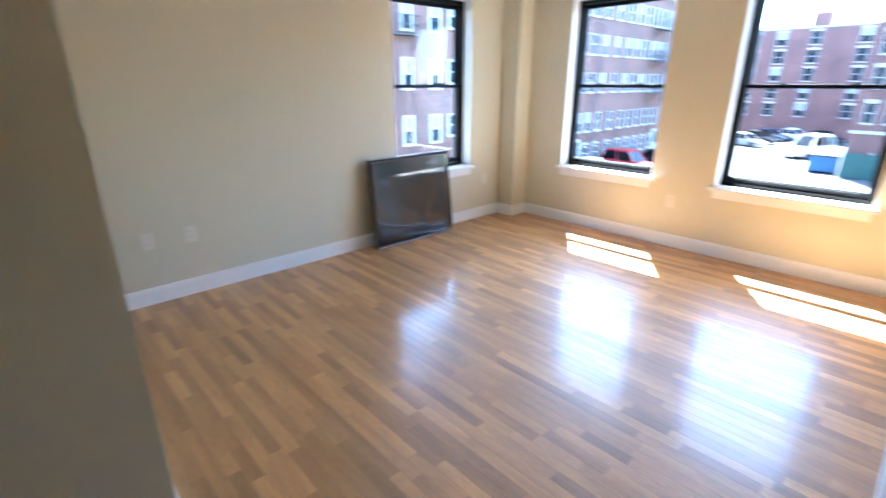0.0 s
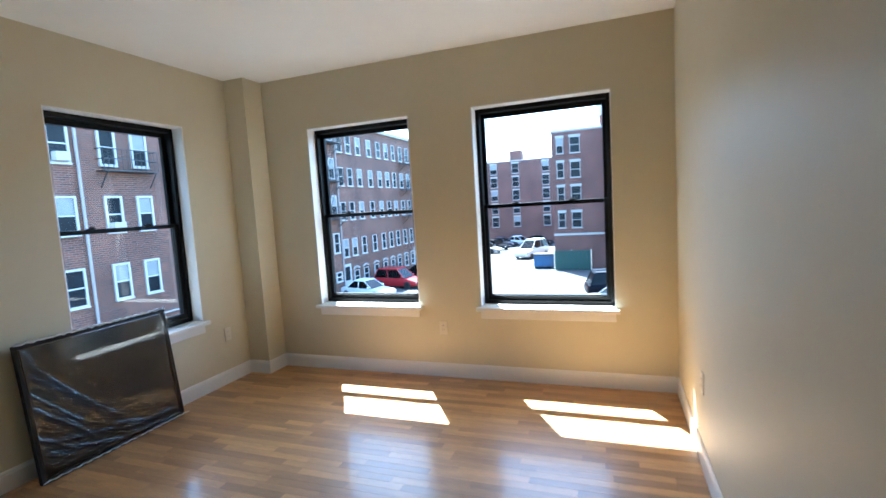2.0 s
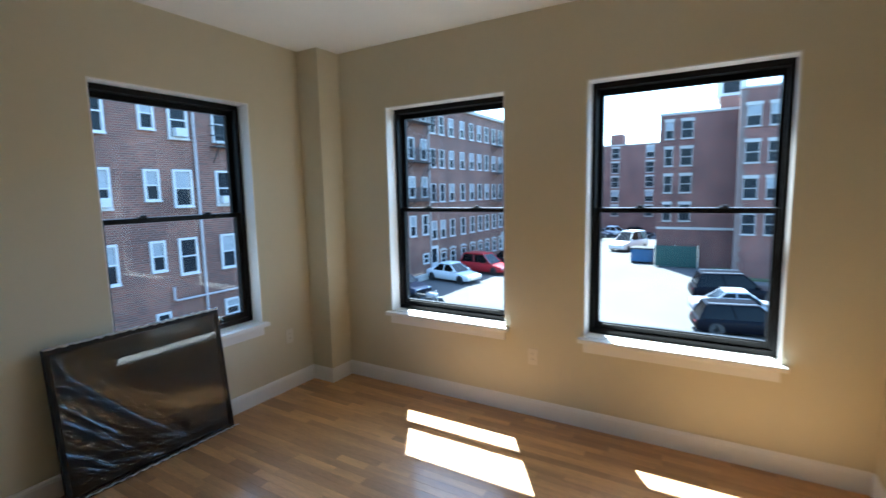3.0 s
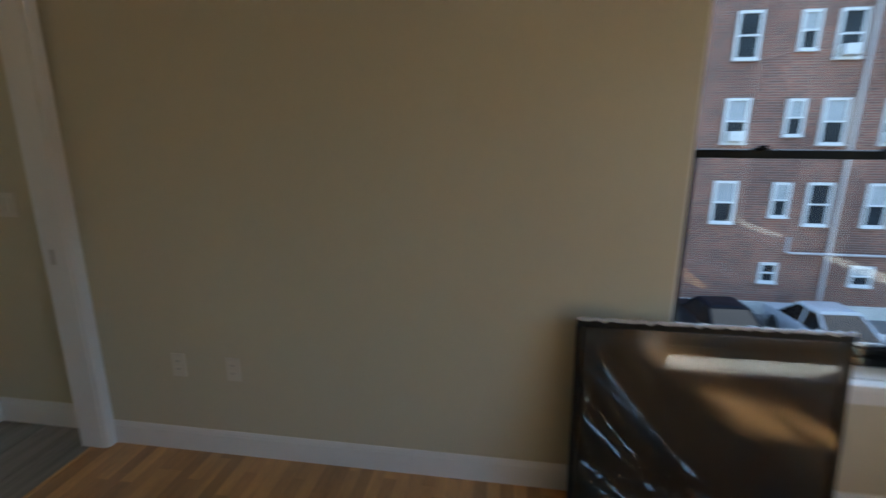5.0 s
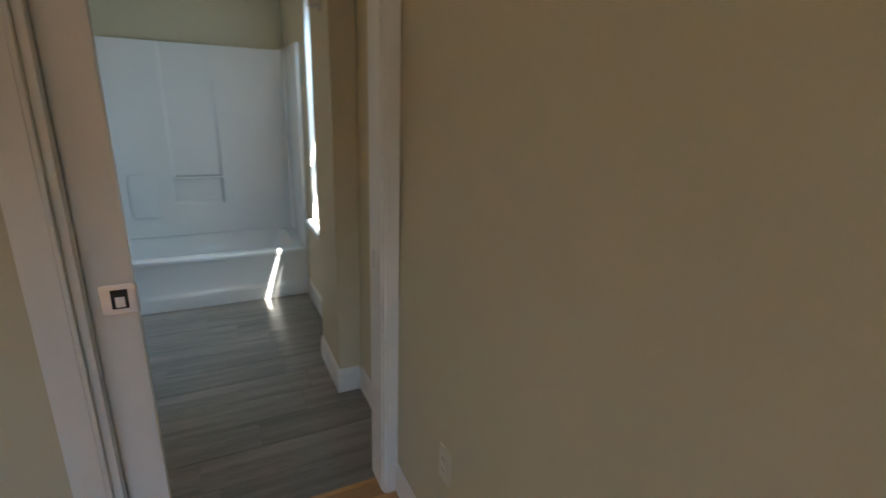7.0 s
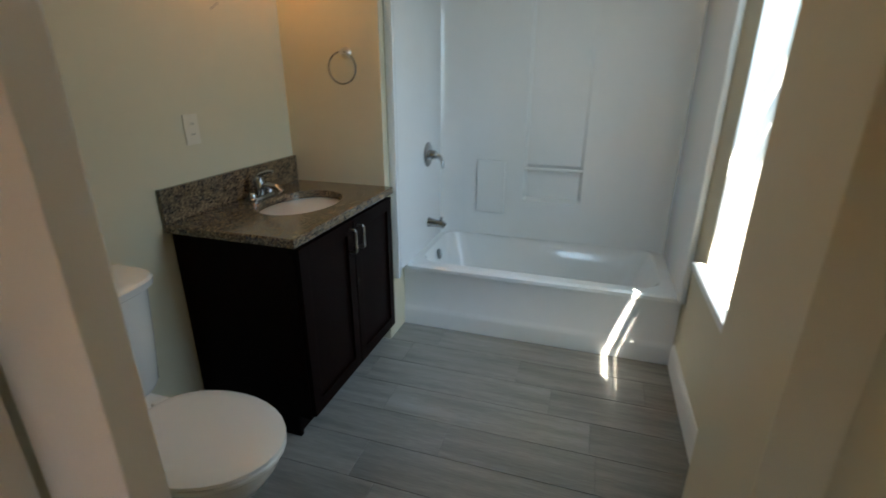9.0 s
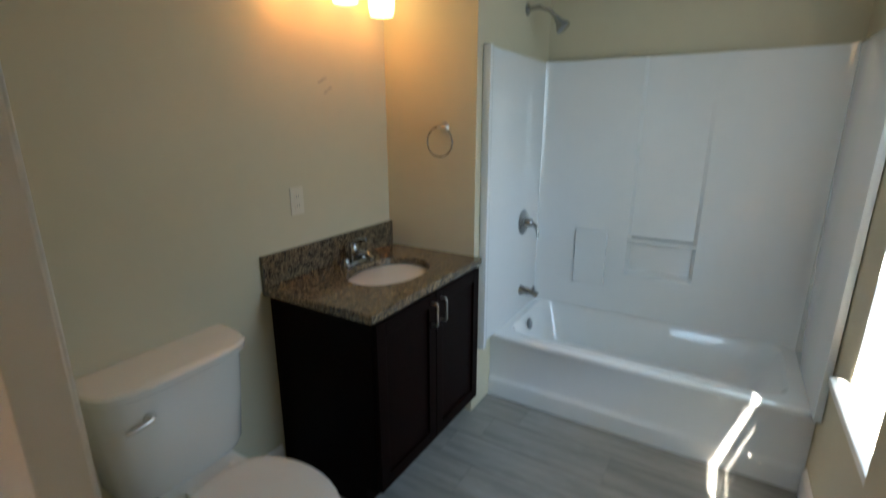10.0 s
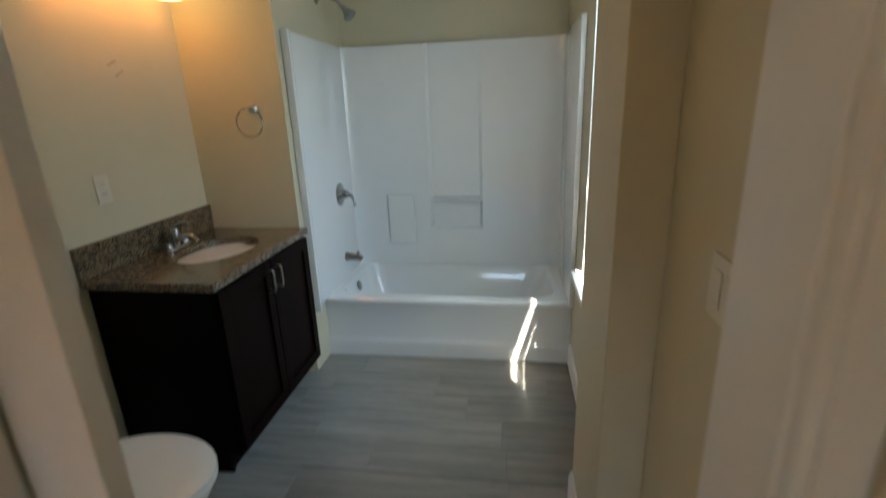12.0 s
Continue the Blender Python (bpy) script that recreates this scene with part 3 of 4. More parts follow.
lathe(bm, (SX - 0.085, -2.575, 0.55), (0, 0, 1), [(0, 0.007), (0.012, 0.007), (0.016, 0.01), (0.024, 0.01)], 12)
part("diverter_knob", bm, M_CHROME, sp, smooth=True)
sh = thing("wall_shower", (1.43, -2.575, 2.11), "chrome shower head on a bent arm", "shower head")
bm = bmesh.new()
lathe(bm, (1.43, -2.575, 2.12), (-1, 0, 0), [(0, 0.032), (0.004, 0.032), (0.014, 0.014)])
part("flange", bm, M_CHROME, sh, smooth=True)
bm = bmesh.new()
sweep(bm, [(1.43, -2.575, 2.12), (1.36, -2.575, 2.125), (1.31, -2.575, 2.105), (1.27, -2.575, 2.065)], 0.0105)
part("arm", bm, M_CHROME, sh, smooth=True)
bm = bmesh.new()
lathe(bm, (1.275, -2.575, 2.07), (-0.62, 0, -0.78), [(0, 0.013), (0.02, 0.017), (0.035, 0.02), (0.065, 0.038), (0.078, 0.04), (0.082, 0.034)])
part("head", bm, M_CHROME, sh, smooth=True)

# ---- vanity ----
VX0, VY0, VY1 = 1.415, -1.995, -1.175
van = thing("vanity_cabinet", (1.67, -1.585, 0), "dark espresso vanity cabinet with two shaker doors", "cabinet")
bm = bmesh.new()
box(bm, VX0, XB - 0.003, VY0, VY1, 0.10, 0.852, 0.002)
part("body", bm, M_ESPRESSO, van)
part("toe_kick", cuboid(VX0 + 0.075, XB - 0.003, VY0 + 0.002, VY1 - 0.002, 0.0, 0.0995), M_ESPRESSO, van)
part("side_foot", cuboid(VX0 + 0.06, XB - 0.003, VY1 - 0.018, VY1, 0.0, 0.0995), M_ESPRESSO, van)


def shaker(y0, y1, handle_y):
    x = VX0 - 0.0205
    bm = bmesh.new()
    box(bm, x + 0.010, x + 0.019, y0 + 0.05, y1 - 0.05, 0.17, 0.78)
    for b in ((y0, y0 + 0.055, 0.115, 0.838), (y1 - 0.055, y1, 0.115, 0.838), (y0 + 0.055, y1 - 0.055, 0.115, 0.175), (y0 + 0.055, y1 - 0.055, 0.778, 0.838)):
        box(bm, x, x + 0.02, *b, 0.002)
    d = part("door", bm, M_ESPRESSO, van, "dark shaker door")
    h = bmesh.new()
    sweep(h, [(x, handle_y, 0.70), (x - 0.026, handle_y, 0.70), (x - 0.03, handle_y, 0.705), (x - 0.03, handle_y, 0.795), (x - 0.026, handle_y, 0.80), (x, handle_y, 0.80)], 0.0055)
    part("handle", h, M_NICKEL, d, "brushed nickel bar handle", smooth=True)


shaker(VY0 + 0.004, -1.587, -1.622)
shaker(-1.583, VY1 - 0.004, -1.548)
SKX, SKY, SKA, SKB = 1.655, -1.60, 0.165, 0.222
top = thing("granite_countertop", (1.655, -1.58, 0.853), "speckled brown granite vanity top with oval cutout", "countertop")


def ring_pts(a, b, z, k=48):
    return [(SKX + a * math.cos(2 * math.pi * i / k), SKY + b * math.sin(2 * math.pi * i / k), z) for i in range(k)]


def rect_pts(x0, x1, y0, y1, z, k=48):
    out = []
    for i in range(k):
        a = 2 * math.pi * i / k
        c, s_ = math.cos(a), math.sin(a)
        q = min(((x1 if c > 0 else x0) - SKX) / c if abs(c) > 1e-6 else 9, ((y1 if s_ > 0 else y0) - SKY) / s_ if abs(s_) > 1e-6 else 9)
        out.append((SKX + q * c, SKY + q * s_, z))
    for cx, cy in ((x0, y0), (x0, y1), (x1, y0), (x1, y1)):
        j = min(range(k), key=lambda n: (out[n][0] - cx) ** 2 + (out[n][1] - cy) ** 2)
        out[j] = (cx, cy, z)
    return out


CX0, CX1, CY0, CY1 = 1.385, XB - 0.002, -1.998, -1.145
bm = bmesh.new()
loft(bm, [ring_pts(SKA, SKB, 0.855), rect_pts(CX0 + 0.002, CX1, CY0, CY1 - 0.002, 0.855), rect_pts(CX0, CX1, CY0, CY1, 0.860), rect_pts(CX0, CX1, CY0, CY1, 0.884), rect_pts(CX0 + 0.004, CX1, CY0, CY1 - 0.004, 0.889), ring_pts(SKA, SKB, 0.889), ring_pts(SKA, SKB, 0.855)], caps=False)
part("slab", bm, M_GRANITE, top)
part("backsplash", cuboid(XB - 0.022, XB - 0.002, CY0, CY1, 0.8895, 1.02, 0.002), M_GRANITE, top)
sink = thing("sink", (SKX, SKY, 0.80), "white oval undermount sink", "sink")
bm = bmesh.new()
loft(bm, [ring_pts(SKA + 0.02, SKB + 0.02, 0.8545), ring_pts(SKA - 0.004, SKB - 0.004, 0.8545), ring_pts(SKA - 0.012, SKB - 0.012, 0.84), ring_pts(SKA * 0.8, SKB * 0.82, 0.78), ring_pts(SKA * 0.5, SKB * 0.52, 0.735), ring_pts(0.03, 0.03, 0.725)])
part("bowl", bm, M_PORC, sink, smooth=True)
bm = bmesh.new()
lathe(bm, (SKX, SKY, 0.724), (0, 0, 1), [(0, 0.024), (0.003, 0.024), (0.005, 0.018)])
part("drain", bm, M_CHROME, sink, smooth=True)
fc = thing("faucet", (1.86, SKY, 0.889), "chrome single-lever centreset faucet behind the sink", "faucet")
bm = bmesh.new()
loft(bm, [rounded(1.836 + d, 1.890 - d, SKY - 0.08 + d, SKY + 0.08 - d, z, 0.022) for d, z in ((0, 0.8892), (0, 0.899), (0.006, 0.907))])
part("base_plate", bm, M_CHROME, fc, smooth=True)
for sgn in (-1, 1):
    bm = bmesh.new()
    lathe(bm, (1.863, SKY + sgn * 0.058, 0.905), (0, 0, 1), [(0, 0.02), (0.012, 0.019), (0.022, 0.012), (0.024, 0.004)], 16)
    part("deck_cap", bm, M_CHROME, fc, smooth=True)
bm = bmesh.new()
lathe(bm, (1.865, SKY, 0.905), (0, 0, 1), [(0, 0.026), (0.03, 0.023), (0.06, 0.023), (0.075, 0.020), (0.085, 0.010)], 20)
part("body", bm, M_CHROME, fc, smooth=True)
bm = bmesh.new()
sweep(bm, [(1.86, SKY, 0.935), (1.82, SKY, 0.95), (1.775, SKY, 0.947), (1.752, SKY, 0.928)], [0.016, 0.015, 0.013, 0.012], 14)
part("spout", bm, M_CHROME, fc, smooth=True)
bm = bmesh.new()
sweep(bm, [(1.866, SKY, 0.985), (1.85, SKY, 1.0), (1.815, SKY, 1.012), (1.785, SKY, 1.016)], [0.012, 0.009, 0.008, 0.007], 10)
part("lever", bm, M_CHROME, fc, smooth=True)

# ---- light over the vanity ----
vlgt = thing("vanity_light", (1.90, -1.605, 2.150), "brushed nickel arched wall light with three lit frosted shades", "wall light")
bm = bmesh.new()
lathe(bm, (XB, -1.610, 2.165), (-1, 0, 0), [(0, 0.062), (0.012, 0.062), (0.022, 0.05), (0.026, 0.02)], 28)
part("backplate", bm, M_NICKEL, vlgt, smooth=True)
bm = bmesh.new()
sweep(bm, [(XB - 0.02, -1.610, 2.165), (XB - 0.07, -1.610, 2.185), (XB - 0.11, -1.610, 2.225)], 0.011)
part("stem", bm, M_NICKEL, vlgt, smooth=True)
AX = XB - 0.115
bm = bmesh.new()
arc = []
for i in range(25):
    u = -1 + 2 * i / 24
    y = -1.600 + u * 0.265
    z = 2.185 + 0.05 * (1 - u * u)
    arc.append([(AX - 0.004, y, z - 0.013), (AX + 0.004, y, z - 0.013), (AX + 0.004, y, z + 0.013), (AX - 0.004, y, z + 0.013)])
loft(bm, arc)
part("arched_bar", bm, M_NICKEL, vlgt, smooth=True)
for y, ztop in ((-1.360, 2.142), (-1.600, 2.152), (-1.840, 2.142)):
    bm = bmesh.new()
    zt = 2.185 + 0.05 * (1 - ((y + 1.6) / 0.265) ** 2)
    lathe(bm, (AX, y, ztop + 0.005), (0, 0, 1), [(0, 0.027), (0.012, 0.027), (0.02, 0.016), (max(0.03, zt - ztop), 0.012)], 16)
    part("socket", bm, M_NICKEL, vlgt, smooth=True)
    bm = bmesh.new()
    pr = [(0, 0.044), (-0.005, 0.051), (-0.03, 0.058), (-0.07, 0.061), (-0.11, 0.058), (-0.136, 0.052), (-0.136, 0.047), (-0.105, 0.053), (-0.04, 0.052), (-0.008, 0.030)]
    loft(bm, [[(AX + r * math.cos(2 * math.pi * j / 28), y + r * math.sin(2 * math.pi * j / 28), ztop + d) for j in range(28)] for d, r in pr], caps=False)
    part("shade", bm, M_SHADE, vlgt, "lit frosted glass shade", smooth=True)

# ---- towel ring, hook, marks ----
tr = thing("towel_ring", (1.60, -2.0, 1.50), "brushed nickel towel ring", "towel ring")
bm = bmesh.new()
lathe(bm, (1.60, -2.0, 1.515), (0, 1, 0), [(0, 0.026), (0.008, 0.026), (0.02, 0.016), (0.045, 0.014), (0.055, 0.011)], 18)
part("post", bm, M_NICKEL, tr, smooth=True)
bm = bmesh.new()
cir = [(1.60 + 0.07 * math.sin(2 * math.pi * i / 40), -1.950, 1.447 + 0.07 * math.cos(2 * math.pi * i / 40)) for i in range(41)]
sweep(bm, cir, 0.0044, 8)
part("ring", bm, M_CHROME, tr, smooth=True)
hk = thing("robe_hook", (XP, -0.93, 1.915), "brushed nickel double robe hook", "hook")
bm = bmesh.new()
lathe(bm, (XP, -0.93, 1.915), (1, 0, 0), [(0, 0.024), (0.006, 0.024), (0.012, 0.012), (0.03, 0.010)], 16)
part("rose", bm, M_NICKEL, hk, smooth=True)
for sgn in (-1, 1):
    bm = bmesh.new()
    sweep(bm, [(XP + 0.025, -0.93, 1.915), (XP + 0.035, -0.93 + sgn * 0.018, 1.908), (XP + 0.04, -0.93 + sgn * 0.034, 1.917)], [0.008, 0.0065, 0.008], 8)
    part("prong", bm, M_NICKEL, hk, smooth=True)
for k, (y, z, a) in enumerate(((-1.555, 1.715, 24), (-1.585, 1.675, 30))):
    bm = bmesh.new()
    d = 0.03
    loft(bm, [[(XB - 0.0015 + e, y - d * math.cos(radians(a)) * q, z + d * math.sin(radians(a)) * q + o) for q, o in ((-1, -0.004), (-0.3, -0.007), (0.4, -0.004), (1, -0.008), (1, 0.004), (0.3, 0.007), (-0.4, 0.004), (-1, 0.006))] for e in (0.001, 0.0)])
    tagged(part("wall_scuff", bm, M_SMUDGE), "greyish scuff mark on the cream wall", "scuff mark")

# ---- toilet ----
TYC = -0.69
wc = thing("toilet", (1.55, TYC, 0), "white two-piece toilet with closed lid", "toilet")


def oval(xb, xf, hw, z, k=32, pinch=0.0):
    """An egg outline from back xb to front xf."""
    pts = []
    xc, a = xb - (xb - xf) * 0.47, (xb - xf)
    for i in range(k):
        t_ = 2 * math.pi * i / k
        c, s_ = math.cos(t_), math.sin(t_)
        x = xc + (xb - xc) * c if c > 0 else xc + (xc - xf) * c
        p = 0.72 if c > 0 else 1.0
        pts.append((x, TYC + hw * math.copysign(abs(s_) ** p, s_) * (1 - pinch * max(0, c)), z))
    return pts


bm = bmesh.new()
loft(bm, [oval(1.80, 1.40, 0.115, 0.0), oval(1.80, 1.405, 0.112, 0.03), oval(1.79, 1.42, 0.10, 0.12), oval(1.80, 1.36, 0.115, 0.20), oval(1.79, 1.25, 0.165, 0.30), oval(1.72, 1.205, 0.182, 0.37), oval(1.70, 1.20, 0.184, 0.395), oval(1.69, 1.215, 0.17, 0.40)])
part("bowl", bm, M_PORC, wc, smooth=True)
bm = bmesh.new()
loft(bm, [[(x, TYC + s_ * w, z) for x, s_, z in ((xx, sg, zz) for xx, sg in ((1.64, -1), (1.945, -1), (1.945, 1), (1.64, 1)))] for zz, w in ((0.33, 0.10), (0.36, 0.125), (0.405, 0.13))])
part("tank_shelf", bm, M_PORC, wc, smooth=True)
bm = bmesh.new()
loft(bm, [oval(1.675, 1.192, 0.186, 0.402), oval(1.68, 1.186, 0.190, 0.408), oval(1.68, 1.186, 0.190, 0.418), oval(1.675, 1.19, 0.187, 0.4215)])
part("seat", bm, M_SEAT, wc, smooth=True)
bm = bmesh.new()
loft(bm, [oval(1.675, 1.192, 0.186, 0.423), oval(1.68, 1.184, 0.191, 0.429), oval(1.68, 1.186, 0.190, 0.438), oval(1.665, 1.21, 0.172, 0.446), oval(1.64, 1.25, 0.14, 0.449)])
part("lid", bm, M_SEAT, wc, smooth=True)
for sgn in (-1, 1):
    part("hinge", cuboid(1.66, 1.695, TYC + sgn * 0.075 - 0.02, TYC + sgn * 0.075 + 0.02, 0.405, 0.44, 0.006), M_SEAT, wc, smooth=True)


def tank_ring(z, x0, hw, bow, k=21):
    """A D-shaped outline, flat against the wall, with rounded front corners."""
    back, d = 1.948, 1.948 - x0 - 0.03
    pts = []
    for i in range(k):
        a_ = math.pi * i / (k - 1)
        c, s_ = math.cos(a_), math.sin(a_)
        pts.append((back - d * (s_ ** (0.42 - bow)), TYC + hw * math.copysign(abs(c) ** 0.6, c), z))
    return pts


bm = bmesh.new()
loft(bm, [tank_ring(0.406, 1.745, 0.20, 0.02), tank_ring(0.43, 1.735, 0.21, 0.02), tank_ring(0.60, 1.725, 0.225, 0.025), tank_ring(0.772, 1.718, 0.237, 0.03)])
part("tank", bm, M_PORC, wc, smooth=True)
bm = bmesh.new()
loft(bm, [tank_ring(0.773, 1.71, 0.242, 0.03), tank_ring(0.78, 1.700, 0.250, 0.04), tank_ring(0.802, 1.698, 0.252, 0.05), tank_ring(0.81, 1.706, 0.246, 0.06), tank_ring(0.813, 1.73, 0.225, 0.06)])
part("tank_lid", bm, M_PORC, wc, smooth=True)
bm = bmesh.new()
lathe(bm, (1.756, TYC + 0.125, 0.70), (-1, 0, 0), [(0, 0.018), (0.008, 0.018), (0.014, 0.012)], 14)
sweep(bm, [(1.740, TYC + 0.125, 0.70), (1.732, TYC + 0.16, 0.698), (1.736, TYC + 0.20, 0.692)], [0.011, 0.009, 0.007])
part("flush_lever", bm, M_NICKEL, wc, "brushed nickel flush lever", smooth=True)
bm = bmesh.new()
sweep(bm, [(1.84, TYC + 0.15, 0.41), (1.84, TYC + 0.16, 0.33), (1.84, TYC + 0.20, 0.24), (1.86, TYC + 0.23, 0.19), (1.90, TYC + 0.23, 0.17), (1.95, TYC + 0.23, 0.17)], 0.007)
part("supply_hose", bm, M_HOSE, wc, "braided supply hose", smooth=True)
sv = thing("stop_valve", (XB, TYC + 0.23, 0.17), "chrome angle stop valve on the wall", "valve")
bm = bmesh.new()
lathe(bm, (XB, TYC + 0.23, 0.17), (-1, 0, 0), [(0, 0.03), (0.004, 0.03), (0.012, 0.012), (0.05, 0.012), (0.07, 0.014)], 16)
part("valve_body", bm, M_CHROME, sv, smooth=True)
bm = bmesh.new()
lathe(bm, (XB - 0.06, TYC + 0.24, 0.17), (0, 1, 0), [(0, 0.008), (0.02, 0.008), (0.022, 0.02), (0.034, 0.02), (0.036, 0.012)], 14)
part("valve_knob", bm, M_CHROME, sv, smooth=True)

# ---- outdoors ----
GZ = -5.3
M_LOT = mat("worn grey asphalt", (0.076, 0.073, 0.070), 0.9, vary=0.22, scale=0.25, bump=0.3, bump_scale=8)
M_BRICK1 = brick_mat("shaded red brick", (0.168, 0.060, 0.037), (0.082, 0.036, 0.026), (0.19, 0.142, 0.110))
M_BRICK2 = brick_mat("dark red brick", (0.162, 0.058, 0.042), (0.094, 0.039, 0.030), (0.17, 0.118, 0.098))
M_FRAME = mat("white window paint", (0.45, 0.44, 0.43), 0.5, vary=0.06, scale=3)
M_PANE = mat("dark window pane", (0.018, 0.021, 0.025), 0.22, vary=0.5, scale=1.5, spec=0.07)
M_BLIND = mat("pale window blind", (0.24, 0.245, 0.25), 0.7, vary=0.2, scale=3)
M_STONE = mat("pale limestone trim", (0.36, 0.34, 0.31), 0.8, vary=0.15, scale=2)
M_LINTEL = mat("weathered brown stone", (0.15, 0.11, 0.095), 0.85, vary=0.2, scale=2)
M_IRON = mat("black iron", (0.03, 0.03, 0.03), 0.5, vary=0.2)
M_ROOF = mat("tar roof", (0.06, 0.06, 0.06), 0.9, vary=0.2)
M_PIPE = mat("pale painted pipe", (0.31, 0.28, 0.275), 0.5, vary=0.1)
M_GRASS = mat("dry grass", (0.065, 0.075, 0.032), 0.9, vary=0.35, scale=3, bump=0.6, bump_scale=20)
M_TYRE = mat("tyre rubber", (0.02, 0.02, 0.02), 0.8, vary=0.2)
M_CARGLASS = mat("tinted car glass", (0.003, 0.0035, 0.004), 0.12, spec=0.12)
M_LAMPW = mat("clear lamp lens", (0.6, 0.6, 0.6), 0.15)
M_LAMPR = mat("red lamp lens", (0.35, 0.02, 0.02), 0.2)
# unseen outer leaves, their depth and heads set to trim the sun coming in
struct("wall_west_outer", wall_cells("x", -OUT, -LEAF - 0.072, -0.4, YN + OUTN, -0.25, H + 0.15, [(WIN_A[0] - 0.3, WIN_A[1] + 0.3, ZS - 0.12, ZT)]), M_BRICK2, "unseen dark red brick outer leaf added to cut the sun", "wall")
struct("wall_west_outer_bath", wall_cells("x", -OUT + 0.085, -LEAF - 0.072, YS - 0.1, -0.4, -0.25, H + 0.15, [(WIN_D[0] - 0.1, WIN_D[1] + 0.3, ZD - 0.12, ZT)]), M_BRICK2, "unseen dark red brick outer leaf added to cut the sun", "wall")
struct("ground", cuboid(-900, 900, -900, 1400, GZ - 1, GZ), M_LOT, "pale sunlit asphalt car park", "ground")
own = part("apartment_wall", wall_cells("y", YS - 0.3, YS - 0.11, -OUT, 9.0, GZ, H + 0.3, []), M_BRICK2)
tagged(own, "dark red brick base of the flat's own building", "wall", kind="structure")
struct("own_wall_below", cuboid(-OUT, 9.0, YS - 0.1, YN + OUTN, GZ, -0.25), M_BRICK2, "dark red brick storey under the flat", "wall")
struct("own_roof", cuboid(-OUT - 0.05, 9.0, YS - 0.3, YN + OUTN + 0.05, H + 0.16, H + 0.5), M_ROOF, "flat roof slab above the flat", "roof")


def far_window(parent, w, h, shared, kind, dark=False, edge=0.09):
    """One window in shared meshes: frame, pane, blind and sill; local y looks outwards."""
    key = (w, h, dark, edge)
    if key not in shared:
        f = bmesh.new()
        e_ = 0.05 if dark else edge
        for b in ((-w / 2 - e_, -w / 2, -h / 2 - 0.05, h / 2 + e_), (w / 2, w / 2 + e_, -h / 2 - 0.05, h / 2 + e_), (-w / 2, w / 2, h / 2, h / 2 + e_), (-w / 2, w / 2, -0.025, 0.03), (-w / 2, w / 2, -h / 2 - 0.05, -h / 2)):
            box(f, b[0], b[1], 0, 0.09, b[2], b[3])
        box(f, -w / 2 - 0.10, w / 2 + 0.10, 0, 0.14, -h / 2 - 0.12, -h / 2 - 0.05)
        if dark:
            box(f, -w / 2 - 0.12, w / 2 + 0.12, 0, 0.06, h / 2 + e_, h / 2 + e_ + 0.20)
        p = cuboid(-w / 2, w / 2, 0, 0.03, -h / 2, h / 2)
        bl = cuboid(-w / 2 + 0.02, w / 2 - 0.02, 0.03, 0.04, -0.0, h / 2 - 0.01)
        out = []
        for n, b_, m_ in (("window_frame", f, M_STONE if dark else M_FRAME), ("pane", p, M_PANE), ("blind", bl, M_BLIND)):
            bmesh.ops.recalc_face_normals(b_, faces=b_.faces)
            me = bpy.data.meshes.new(n)
            b_.to_mesh(me)
            b_.free()
            me.materials.append(m_)
            out.append(me)
        shared[key] = out
    fr, pa, bl = shared[key]
    a = new("window", fr)
    a.parent = parent
    c = new("pane", pa)
    c.parent = a
    if kind:
        d = new("blind", bl)
        d.parent = a
    return a


rnd = random.Random(4)
SH = {}
# long flats to the west, in two ranges with their own storeys
wb = thing("apartment_building", (-17, 25, GZ), "long brick apartment block with white windows in shade", "building")
part("wall", cuboid(-30, -17, -12, 32.72, GZ, 8.75), M_BRICK1, wb)
part("roof", cuboid(-30.2, -16.75, -12.2, 32.9, 8.75, 9.0), M_STONE, wb, "pale cornice and flat roof")
part("base_course", cuboid(-17, -16.93, -12, 32.72, GZ, GZ + 0.5), M_STONE, wb, "pale stone base")
part("wall", cuboid(-30, -17.15, 32.73, 62, GZ, 8.45), M_BRICK1, wb)
part("roof", cuboid(-30.2, -16.95, 32.91, 62.2, 8.45, 8.72), M_STONE, wb, "pale cornice and flat roof")
# bays of the near range: place along the wall, width, height, drop from the row's middle
NEAR = [(1.2, 0.6, 1.41, 0), (3.1, 0.67, 1.41, 0), (4.6, 0.44, 1.11, 0.13), (6.2, 0.67, 1.41, 0), (8.0, 0.59, 1.41, 0), (9.78, 0.64, 1.41, 0), (11.7, 0.44, 1.11, 0.13), (12.98, 0.66, 1.41, 0), (14.9, 0.59, 1.41, 0), (16.35, 0.59, 1.41, 0),
        (18.3, 0.66, 1.41, 0), (19.6, 0.44, 1.11, 0.13), (21.4, 0.66, 1.41, 0), (23.2, 0.59, 1.41, 0), (24.7, 0.59, 1.41, 0), (26.6, 0.66, 1.41, 0), (28.2, 0.59, 1.41, 0), (30.25, 0.64, 1.41, 0), (31.95, 0.64, 1.41, 0)]
